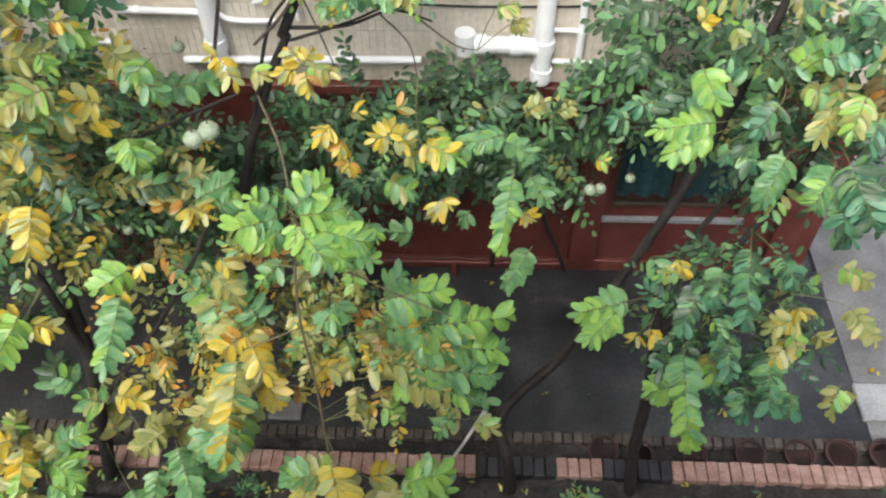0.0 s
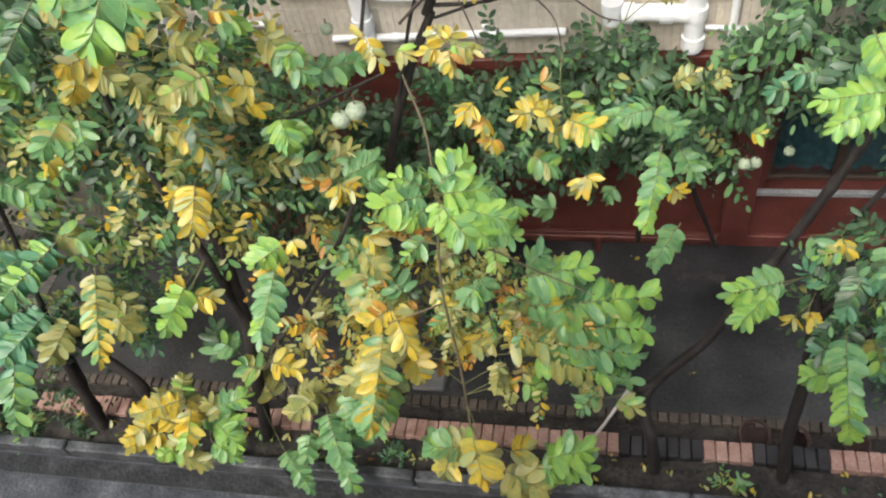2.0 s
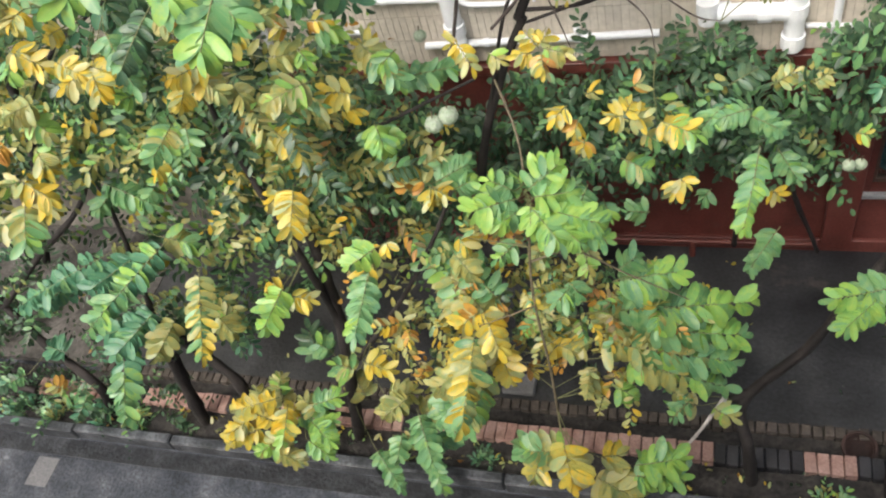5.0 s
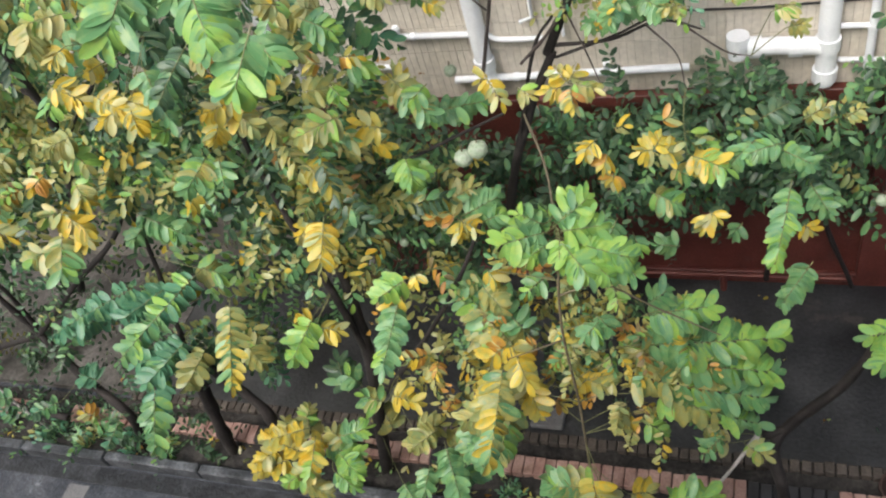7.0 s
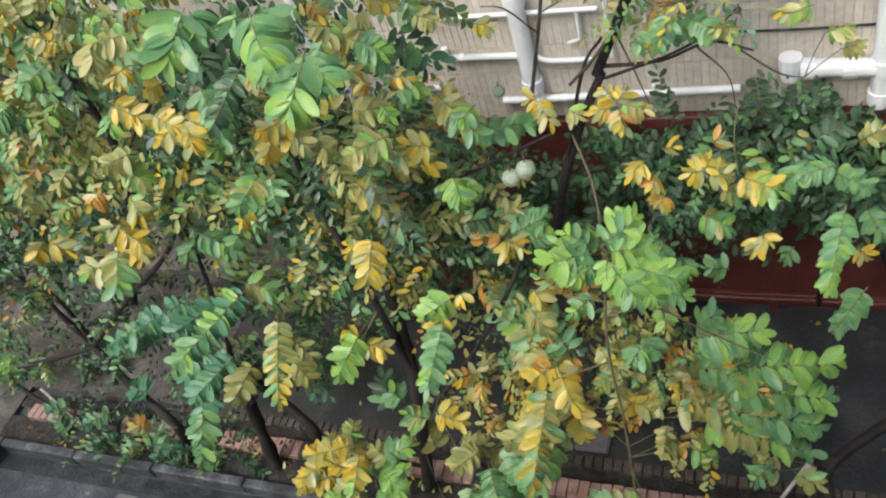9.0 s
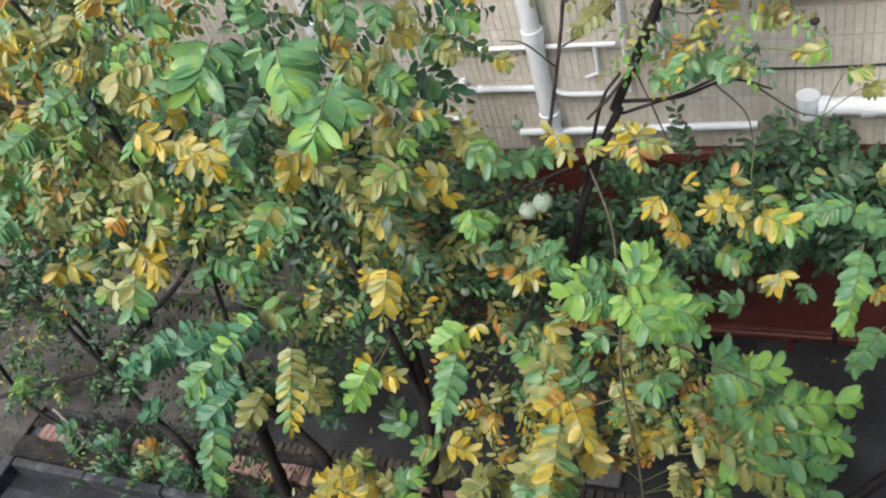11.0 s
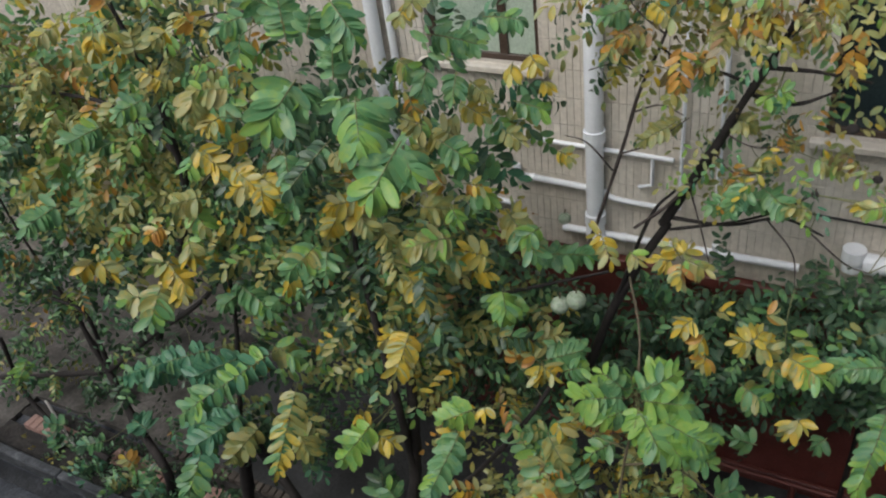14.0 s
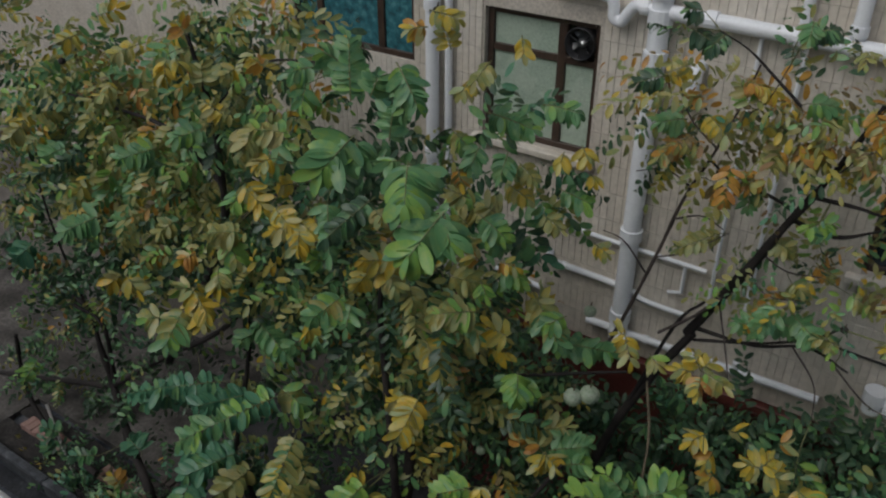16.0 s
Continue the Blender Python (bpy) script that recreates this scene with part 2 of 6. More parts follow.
def spine(points, steps=6):
    """Points joined by a smooth line."""
    p = [Vector(q) for q in points]
    p = [p[0] * 2 - p[1], *p, p[-1] * 2 - p[-2]]
    out = []
    for i in range(1, len(p) - 2):
        for k in range(steps):
            u = k / steps
            a, b, c, d = p[i - 1], p[i], p[i + 1], p[i + 2]
            out.append(0.5 * (2 * b + (c - a) * u + (2 * a - 5 * b + 4 * c - d) * u * u + (3 * b - a - 3 * c + d) * u**3))
    out.append(p[-2])
    return out


def add_tube(bm, line, r0, r1, sides=8, wobble=0.0):
    rings = []
    prev = Vector((0.3, 1, 0.2)).normalized()
    for i, q in enumerate(line):
        d = (line[min(i + 1, len(line) - 1)] - line[max(i - 1, 0)]).normalized()
        side = (prev - d * prev.dot(d)).normalized()
        prev = side
        up = d.cross(side)
        r = r0 + (r1 - r0) * i / max(1, len(line) - 1)
        r *= 1 + wobble * noise.noise(q * 9)
        rings.append([bm.verts.new(q + r * (math.cos(a) * side + math.sin(a) * up)) for a in (2 * math.pi * k / sides for k in range(sides))])
    for a, b in zip(rings, rings[1:]):
        for k in range(sides):
            bm.faces.new((a[k], a[(k + 1) % sides], b[(k + 1) % sides], b[k]))
    for ring in (rings[0][::-1], rings[-1]):
        bm.faces.new([bm.verts.new(v.co) for v in ring])
    return bm


def tube(points, r0, r1=None, sides=10, steps=1, wobble=0.0):
    line = spine(points, steps) if steps > 1 else [Vector(q) for q in points]
    return add_tube(bmesh.new(), line, r0, r0 if r1 is None else r1, sides, wobble)


def lathe(profile, sides=20):
    """Profile of (radius, height) turned about z."""
    bm = bmesh.new()
    rings = [[bm.verts.new((r * math.cos(a), r * math.sin(a), z)) for a in (2 * math.pi * k / sides for k in range(sides))] for r, z in profile]
    for a, b in zip(rings, rings[1:]):
        for k in range(sides):
            bm.faces.new((a[k], a[(k + 1) % sides], b[(k + 1) % sides], b[k]))
    bm.faces.new(rings[0][::-1])
    bm.faces.new(rings[-1])
    return bm


# ---- ground ----
WALL = 4.4
gm = bmesh.new()
bmesh.ops.create_grid(gm, x_segments=2, y_segments=2, size=300)
ground = tagged(part("ground", gm, ASPHALT), "wet grey asphalt road surface with pale stains", "ground", kind="structure")
ground.location.z = -0.06
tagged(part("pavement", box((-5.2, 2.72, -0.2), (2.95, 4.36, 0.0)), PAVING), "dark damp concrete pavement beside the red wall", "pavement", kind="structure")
tagged(part("pavement_2", box((2.955, 2.72, -0.2), (14, 8, 0.004)), PALE), "lighter grey concrete apron past the wall corner", "pavement", kind="structure")
# paler, browner length of pavement from x -5.2 leftwards
tagged(part("pavement_4", box((-26, 2.72, -0.2), (-5.204, 4.36, 0.004)), EARTH), "gritty grey-brown pavement, paler than the length beside it", "pavement", kind="structure")
tagged(part("pavement_3", box((-26, 2.1, -0.2), (-7.3, 2.716, 0.0)), EARTH), "gritty grey-brown ground at the end of the tree bed", "pavement", kind="structure")


def soil_strip(name, x0, x1, y0, y1, z, label):
    bm = bmesh.new()
    nx, ny = int((x1 - x0) / 0.05), max(3, int((y1 - y0) / 0.04))
    grid = [[bm.verts.new((x0 + (x1 - x0) * i / nx, y0 + (y1 - y0) * j / ny, z + 0.035 * noise.noise((i * 0.31, j * 0.4, z * 50)) + 0.02 * noise.noise((i * 0.9, j * 1.1, 3)))) for j in range(ny + 1)] for i in range(nx + 1)]
    for i in range(nx):
        for j in range(ny):
            bm.faces.new((grid[i][j], grid[i + 1][j], grid[i + 1][j + 1], grid[i][j + 1]))
    return tagged(part(name, bm, SOIL, smooth=True), label, "soil", kind="structure")


soil_strip("soil_bed", -7.3, 6, 2.08, 2.37, 0.0, "damp dark soil of the tree bed behind the kerb")
soil_strip("soil_trench", -7.3, 6, 2.49, 2.66, -0.02, "dark damp soil between two brick rows")

kerb = thing("kerb", "weathered grey concrete kerb along the road", "kerb", kind="structure")
kx = -7.1
rk = random.Random(4)
while kx < 6:
    w = 0.95 + rk.uniform(-0.03, 0.03)
    bm = box((kx, 2.01 + rk.uniform(-0.006, 0.006), -0.1), (kx + w - 0.012, 2.095, 0.085 + rk.uniform(-0.008, 0.008)), 0.012)
    part("kerb_stone", bm, KERB, kerb)
    kx += w
part("kerb_return", box((-7.24, 1.0, -0.1), (-7.115, 2.095, 0.09), 0.012), KERB, kerb)
# near-black and widened to stand in for the kerb's shaded face
part("gutter", box((-7.1, 1.84, -0.1), (6, 1.995, -0.050), 0.004), GUTTER, kerb, "dark gutter strip with kerb shade put into its colour")

# ---- building across the pavement ----
facade = thing("wall_north", "building wall with red-brown lower storey and beige tiled upper storey", "wall", kind="structure")
WX0, WX1 = -26.0, 2.8
openings = [(-3.04, -2.20, 3.42, 4.33), (-0.42, 0.32, 3.15, 4.18), (-4.80, -3.62, 3.83, 5.0), (1.06, 2.10, 0.66, 1.55)]


def wall_with_openings(x0, x1, z0, z1, y0, y1, holes):
    bm = bmesh.new()
    xs = sorted({x0, x1, *[min(max(h[i], x0), x1) for h in holes for i in (0, 1)]})
    zs = sorted({z0, z1, *[min(max(h[i], z0), z1) for h in holes for i in (2, 3)]})
    for a, b in zip(xs, xs[1:]):
        for c, d in zip(zs, zs[1:]):
            mx, mz = (a + b) / 2, (c + d) / 2
            if not any(h[0] < mx < h[1] and h[2] < mz < h[3] for h in holes):
                add_box(bm, (a, y0, c), (b, y1, d))
    bmesh.ops.remove_doubles(bm, verts=bm.verts, dist=1e-5)
    return bm


part("upper_wall", wall_with_openings(WX0, WX1, 1.98, 9.5, WALL + 0.006, WALL + 0.26, openings), JOINT, facade)
part("grey_wall", box((WX0, WALL - 0.028, -0.1), (-3.52, WALL + 0.26, 1.975)), DULLWALL, facade, "grey-brown unpainted lower wall")
part("red_wall", wall_with_openings(-3.515, WX1, -0.1, 1.975, WALL - 0.03, WALL + 0.26, openings), REDPAINT, facade, "red-brown painted lower wall")
part("red_band", box((-3.515, WALL - 0.07, 1.90), (WX1, WALL - 0.032, 1.985), 0.006), REDPAINT, facade, "projecting red-brown band")
part("red_plinth", box((-3.515, WALL - 0.075, -0.05), (WX1, WALL - 0.032, 0.13), 0.008), REDPAINT, facade, "projecting red-brown plinth")
part("pilaster", box((0.78, WALL - 0.10, 0.135), (1.0, WALL - 0.032, 1.895), 0.006), REDPAINT, facade, "red-brown painted pilaster")
part("pilaster", box((2.42, WALL - 0.10, 0.135), (2.62, WALL - 0.032, 1.895), 0.006), REDPAINT, facade, "red-brown painted pilaster")
part("side_wall", box((WX1 - 0.26, WALL + 0.262, -0.1), (WX1, 16, 9.5)), PLASTER, facade)
# near-black sheet stands in for the unlit rooms behind the openings
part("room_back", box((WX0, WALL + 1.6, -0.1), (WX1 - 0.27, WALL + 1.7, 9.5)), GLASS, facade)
part("roof_slab", box((WX0, WALL - 0.4, 9.505), (WX1, 16, 9.7)), PLASTER, facade)

# out of view: height, set-back and grey chosen to control light on the trees
own = thing("wall_south", "unseen grey house front with a flat roof behind the viewer, shaping the light", "wall", kind="structure")
part("front_wall", box((-26, -3.2, -0.1), (14, -2.95, 4.0)), PLASTER, own)
part("roof_slab", box((-26, -12, 4.005), (14, -2.9, 4.2)), PLASTER, own)
# the slab is unseen, kept short so light reaches the low leaves
balcony = thing("balcony", "projecting balcony with white painted parapet", "balcony", kind="structure")
part("slab", box((-1.5, -2.945, 4.205), (1.3, -0.18, 4.35)), PLASTER, balcony)
part("parapet", box((-1.5, -0.32, 4.355), (1.3, -0.20, 5.14)), WHITEWASH, balcony, "white painted parapet")
part("coping", box((-1.53, -0.35, 5.143), (1.33, -0.163, 5.20), 0.006), WHITEWASH, balcony, "white painted coping")


def window(name, label, hole, inset, mullions, transoms, panes, sill):
    x0, x1, z0, z1 = hole
    w = thing(name, label, "window", kind="structure")
    y = WALL + inset
    fr = bmesh.new()
    t = 0.045
    add_box(fr, (x0, y, z0), (x0 + t, y + 0.06, z1), 0.004)
    add_box(fr, (x1 - t, y, z0), (x1, y + 0.06, z1), 0.004)
    add_box(fr, (x0 + t, y + 0.002, z0), (x1 - t, y + 0.06, z0 + t), 0.004)
    add_box(fr, (x0 + t, y + 0.002, z1 - t), (x1 - t, y + 0.06, z1), 0.004)
    part("window_frame", fr, BROWN, w)
    for a, c, d in mullions:
        part("mullion", box((a - 0.03, y + 0.004, c), (a + 0.03, y + 0.055, d), 0.004), BROWN, w)
    for c in transoms:
        part("transom", box((x0 + t, y + 0.006, c - 0.025), (x1 - t, y + 0.052, c + 0.025), 0.004), BROWN, w)
    for a, b, c, d, m, lab in panes:
        part("pane", box((a, y + 0.025, c), (b, y + 0.033, d)), m, w, lab)
    if sill:
        part("window_sill", box((x0 - 0.06, WALL - 0.07, z0 - 0.05), (x1 + 0.06, WALL + inset, z0 - 0.002), 0.006), sill, w)
    return w


window("window_1", "brown-framed window with pale green frosted panes and an exhaust fan", openings[0], 0.05, [(-2.48, 3.46, 4.29)], [4.05],
       [(-3.0, -2.51, 4.075, 4.29, FROSTED, "pale green frosted pane"), (-3.0, -2.51, 3.46, 4.025, FROSTED, ""), (-2.45, -2.24, 3.46, 4.025, FROSTED, "")], TILE)
window("window_2", "brown-framed window with dark glass above a tiled sill", openings[1], 0.06, [(-0.05, 3.19, 4.14)], [],
       [(-0.38, -0.08, 3.19, 4.14, GLASS, ""), (-0.02, 0.28, 3.19, 4.14, GLASS, "")], TILE)
window("window_3", "dark-framed window with teal blue panes", openings[2], 0.02, [(-4.54, 3.87, 4.96), (-3.95, 3.87, 4.96)], [],
       [(-4.76, -4.57, 3.87, 4.96, TEAL, ""), (-4.51, -3.98, 3.87, 4.96, TEAL, ""), (-3.92, -3.66, 3.87, 4.96, TEAL, "")], None)
window("window_4", "ground floor window with clear glass and white sill in the red wall", openings[3], 0.06, [(1.58, 0.70, 1.51)], [],
       [(1.10, 1.55, 0.70, 1.51, CLEAR, ""), (1.61, 2.06, 0.70, 1.51, CLEAR, "")], SLAB)
for ob in bpy.data.objects:
    if ob.type == "MESH" and CLEAR.name in ob.data.materials:
        ob.visible_shadow = False
curtain = bmesh.new()
cols = [[curtain.verts.new((1.07 + 1.02 * i / 40, WALL + 0.2 + 0.03 * math.sin(i * 0.9) + 0.01 * math.sin(i * 2.3), z)) for z in (0.67, 1.54)] for i in range(41)]
for a, b in zip(cols, cols[1:]):
    curtain.faces.new((a[0], b[0], b[1], a[1]))
tagged(part("curtain", curtain, TEAL, smooth=True), "teal patterned curtain hanging inside the ground floor window", "curtain")

# exhaust fan in the upper window's corner opening
fan = thing("exhaust_fan", "black exhaust fan with steel blades in the window corner", "fan", (-2.343, WALL + 0.07, 4.18))
fan.scale = (0.72, 1, 0.72)
bm = lathe([(0.135, -0.03), (0.15, -0.03), (0.15, 0.05), (0.135, 0.05), (0.135, -0.03)], 28)
bm.transform(Matrix.Rotation(radians(90), 4, "X"))
part("housing", bm, FANBLACK, fan, smooth=True)
bm = box((-0.16, 0.02, -0.165), (0.14, 0.03, 0.15))
part("mounting_plate", bm, FANBLACK, fan)
bm = lathe([(0.0, -0.05), (0.035, -0.05), (0.042, -0.02), (0.042, 0.01), (0.0, 0.01)], 16)
bm.transform(Matrix.Rotation(radians(90), 4, "X"))
part("hub", bm, STEEL, fan, smooth=True)
for k in range(4):
    bm = bmesh.new()
    a0 = k * math.pi / 2 + 0.4
    vs = []
    for r in (0.04, 0.08, 0.12):
        for s in (-1, 1):
            a = a0 + s * 0.38
            vs.append(bm.verts.new((r * math.cos(a), 0.01 - s * 0.018, r * math.sin(a))))
    for i in range(0, 4, 2):
        bm.faces.new((vs[i], vs[i + 1], vs[i + 3], vs[i + 2]))
    bmesh.ops.solidify(bm, geom=bm.faces[:], thickness=0.003)
    part("blade", bm, STEEL, fan)
for k in range(3):
    a = k * math.pi * 2 / 3 + 0.5
    part("guard_arm", tube([(0.03 * math.cos(a), -0.035, 0.03 * math.sin(a)), (0.14 * math.cos(a), -0.035, 0.14 * math.sin(a))], 0.006, sides=6), FANBLACK, fan)


# ---- drain pipes ----
def pipe(name, label, points, r, collars=(), steps=1, bracket=()):
    p = thing(name, label, "pipe", points[0])
    o = Vector(points[0])
    part("pipe_run", tube([Vector(q) - o for q in points], r, sides=14, steps=steps), PVC, p, smooth=True)
    for q, d in collars:
        q, d = Vector(q) - o, Vector(d).normalized()
        part("collar", tube([q - d * r * 0.7, q - d * r * 0.5, q + d * r * 0.5, q + d * r * 0.7], r * 1.22, sides=14), PVC, p, smooth=False)
    for q in bracket:
        q = Vector(q) - o
        part("clip", box(q - Vector((r * 1.4, r * 0.2, 0.012)), q + Vector((r * 1.4, 0.4 * r + WALL - (q + o).y, 0.012))), PVC, p)
    return p


up, right = (0, 0, 1), (1, 0, 0)
Y1, Y2 = WALL - 0.075, WALL - 0.045
pipe("soil_pipe", "tall white plastic soil pipe on the beige tiled wall", [(-1.80, Y1, 2.22), (-1.80, Y1, 9.0)], 0.062, [((-1.8, Y1, 4.22), up), ((-1.8, Y1, 2.33), up), ((-1.8, Y1, 4.47), up), ((-1.8, Y1, 4.62), up), ((-1.8, Y1, 3.0), up)])
pipe("soil_pipe", "white plastic soil pipe with collars ending over the red band", [(0.40, Y1, 2.05), (0.40, Y1, 9.0)], 0.062, [((0.4, Y1, 2.35), up), ((0.4, Y1, 2.12), up), ((0.4, Y1, 4.4), up)])
pipe("rain_pipe", "white plastic rain pipe beside the frosted window", [(-3.42, Y1, 0.1), (-3.42, Y1, 9.0)], 0.05, [((-3.42, Y1, 3.2), up), ((-3.42, Y1, 4.3), up)])
pipe("rain_pipe", "slim white plastic pipe running next to a rain pipe", [(-3.30, Y2, 2.0), (-3.30, Y2, 9.0)], 0.028)
pipe("waste_pipe", "slim white plastic pipe linked to the soil pipe", [(0.645, Y2, 2.10), (0.645, Y2, 9.0)], 0.026, [((0.645, Y2, 2.43), up)])
pipe("link_pipe", "short white plastic link between two pipes", [(0.46, Y2, 2.45), (0.64, Y2, 2.44)], 0.018)
pipe("link_pipe", "short white plastic link low on the wall", [(0.47, Y2, 2.20), (0.98, Y2, 2.17)], 0.018)
pipe("branch_pipe", "long horizontal white plastic branch pipe", [(-1.74, Y1, 4.50), (1.6, Y1, 4.42)], 0.045, [((-1.5, Y1, 4.495), right), ((-1.01, Y1, 4.482), right), ((-0.74, Y1, 4.476), right)])
pipe("branch_riser", "white plastic riser joining the branch pipe", [(-1.01, Y1, 4.50), (-1.01, Y1, 6.5)], 0.03)
pipe("branch_riser", "white plastic riser joining the branch pipe", [(-0.74, Y1, 4.50), (-0.74, Y1, 6.5)], 0.04, [((-0.74, Y1, 4.56), up)])
pipe("trap_pipe", "curved white plastic trap beside the soil pipe", [(-1.85, Y1, 4.50), (-1.95, Y1, 4.51), (-2.0, Y1, 4.46), (-2.04, Y1, 4.40), (-2.09, Y1, 4.42), (-2.10, Y1, 4.50), (-2.16, Y1, 4.54), (-2.5, Y1, 4.56)], 0.036, [((-1.9, Y1, 4.505), right)], steps=4)
pipe("bend_pipe", "white plastic bend on the tiled wall", [(-1.54, WALL + 0.03, 4.20), (-1.54, Y1, 4.19), (-1.54, Y1 - 0.01, 4.10), (-1.56, Y1, 3.98)], 0.04, steps=4)
pipe("low_pipe", "white plastic pipe running low along the tiled wall", [(-2.06, Y2, 2.175), (-0.42, Y2, 2.195)], 0.028, [((-0.96, Y2, 2.187), right), ((-1.6, Y2, 2.18), right)])
pipe("stub_pipe", "short white plastic stub standing on a pipe", [(-0.96, Y2, 2.20), (-0.96, Y2 - 0.01, 2.27)], 0.024)
pipe("pipe_shoe", "white plastic shoe at the foot of a soil pipe", [(-1.80, Y1, 2.25), (-1.79, Y1 - 0.03, 2.18), (-1.74, Y1 - 0.06, 2.14)], 0.066, steps=4)
pipe("supply_pipe", "thin white plastic water pipe on the tiled wall", [(-2.52, Y2, 2.90), (-1.27, Y2, 2.875)], 0.017)
pipe("supply_pipe", "thin white plastic water pipe with a drop", [(-1.41, Y2, 2.87), (-1.41, Y2, 2.66), (-1.5, Y2, 2.63)], 0.014)
pipe("supply_pipe", "white plastic water pipe ending in an elbow", [(-2.40, Y2, 2.66), (-2.40, Y2, 2.575), (-1.84, Y2, 2.555)], 0.024, [((-2.40, Y2, 2.63), up), ((-2.28, Y2, 2.57), right)])
pipe("supply_pipe", "white plastic water pipe sagging from the soil pipe", [(-1.75, Y2, 2.55), (-1.66, Y2, 2.50), (-1.36, Y2, 2.49)], 0.02, steps=4)
pipe("supply_pipe", "short white plastic water pipe low on the wall", [(-2.85, Y2, 2.34), (-2.45, Y2, 2.31)], 0.022)
pipe("supply_pipe", "thin white plastic riser on the tiled wall", [(-0.98, Y2, 2.55), (-0.98, Y2, 4.44)], 0.015, [((-0.98, Y2, 3.05), up), ((-0.98, Y2, 3.5), up)])
pipe("supply_pipe", "thin white plastic riser on the tiled wall", [(-1.22, Y2, 2.5), (-1.22, Y2, 4.44)], 0.013, [((-1.22, Y2, 2.9), up)])
pipe("gully_trap", "large white plastic trap fitting joined to the soil pipe", [(0.36, Y1 - 0.01, 2.34), (0.1, Y1 - 0.01, 2.36), (-0.02, Y1 - 0.01, 2.35)], 0.058, [((0.22, Y1 - 0.01, 2.35), right), ((-0.02, Y1 - 0.01, 2.355), right)])
pipe("gully_trap", "large white plastic trap cup on the tiled wall", [(-0.12, Y1 - 0.01, 2.29), (-0.12, Y1 - 0.01, 2.41)], 0.058, [((-0.12, Y1 - 0.01, 2.41), up)])
red_pipe = thing("red_pipe", "red-brown painted pipe along the foot of the wall", "pipe", (-3.0, WALL - 0.16, 0.18))
part("pipe_run", tube([(0, 0, 0), (3.75, 0, 0.0)], 0.022), REDPAINT, red_pipe, smooth=True)
for k in (0.3, 2.8):
    part("support", tube([(k, 0, -0.18), (k, 0, 0)], 0.028), REDPAINT, red_pipe, smooth=True)
cable = thing("cable", "dark cable sagging along the tiled wall", "cable", (-0.55, WALL - 0.02, 2.62))
part("wire", tube([(0, 0, 0), (0.6, 0, -0.02), (1.6, 0, 0.0)], 0.008, sides=6, steps=6), FANBLACK, cable)


# ---- pots and slabs ----
def pot(at, r, label, tilt=0.0):
    p = thing("flower_pot", label, "flower pot", at, group="pots in the trench")
    p.rotation_euler = (tilt, 0, 0)
    part("body", lathe([(r * 0.68, 0), (r * 0.9, r * 1.25), (r * 0.82, r * 1.25), (r * 0.62, 0.05)], 22), TERRACOTTA, p, smooth=True)
    part("rim", lathe([(r * 0.86, r * 1.18), (r * 1.02, r * 1.18), (r * 1.02, r * 1.45), (r * 0.86, r * 1.45), (r * 0.86, r * 1.18)], 22), TERRACOTTA, p)
    part("potting_soil", lathe([(0, r * 0.9), (r * 0.8, r * 0.95), (0, r * 1.0)], 16), SOIL, p)
    return p


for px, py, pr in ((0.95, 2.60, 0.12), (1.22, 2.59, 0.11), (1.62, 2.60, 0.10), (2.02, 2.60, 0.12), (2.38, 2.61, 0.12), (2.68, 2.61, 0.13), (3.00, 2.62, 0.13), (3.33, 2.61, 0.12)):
    pot((px, py, -0.115), pr * 0.94, "dark terracotta pot standing between brick rows", 0.1)
tagged(place(part("stone_slab", box((-0.13, -0.09, 0), (0.13, 0.09, 0.05), 0.012), PALE), (-1.45, 2.86, 0)), "small grey stone slab lying on the pavement", "slab")
tagged(place(part("stone_slab", box((-0.2, -0.16, 0), (0.2, 0.16, 0.05), 0.012), SLAB), (3.12, 3.05, 0.004)), "whitish concrete slab lying on the apron", "slab")
tagged(place(part("road_marking", box((-0.11, -0.13, 0), (0.11, 0.13, 0.004)), PALE), (-5.45, 1.68, -0.06)), "worn pale paint patch on the asphalt", "marking", kind="structure")


# ---- trees ----
def leaf_mesh(name, width, curl, fold, mat, stations=8):
    """A blunt oval leaf of length 1 along x, folded at its midrib and curling down at the tip."""
    vs, fs = [], []
    for i in range(stations + 1):
        u = i / stations
        w = width * 0.5 * max(0.0, 1 - abs(2 * u**1.1 - 1) ** 2.15) ** 0.63 + 0.006
        z = -curl * u * u + 0.012 * math.sin(5 * u + 9 * width)
        x = u * (1 - 0.25 * curl * u)
        vs += [(x, w, z + fold * w), (x, 0, z), (x, -w, z + fold * w)]
    for i in range(stations):
        a, b = 3 * i, 3 * i + 3
        fs += [(a, a + 1, b + 1, b), (a + 1, a + 2, b + 2, b + 1)]
    me = bpy.data.meshes.new(name)
    me.from_pydata(vs, [], fs)
    me.polygons.foreach_set("use_smooth", [True] * len(fs))
    me.materials.append(mat)
    me.attributes.new("rib", "FLOAT", "POINT").data.foreach_set("value", [0, 1, 0] * (stations + 1))
    return me


SHAPES = [(0.39, 0.22, 0.25), (0.36, 0.42, 0.35), (0.41, 0.14, 0.18), (0.34, 0.6, 0.5), (0.37, 0.34, 0.6), (0.39, -0.10, 0.28)]
LEAVES = {c: [leaf_mesh("leaf_" + c, *s, m) for s in SHAPES] for c, m in LEAF.items()}
SIMPLE = [leaf_mesh("leaf_plain", *s, LEAF["green"], 5) for s in SHAPES]
SIMPLE_V = [np.array([v.co[:] for v in me.vertices]) for me in SIMPLE]
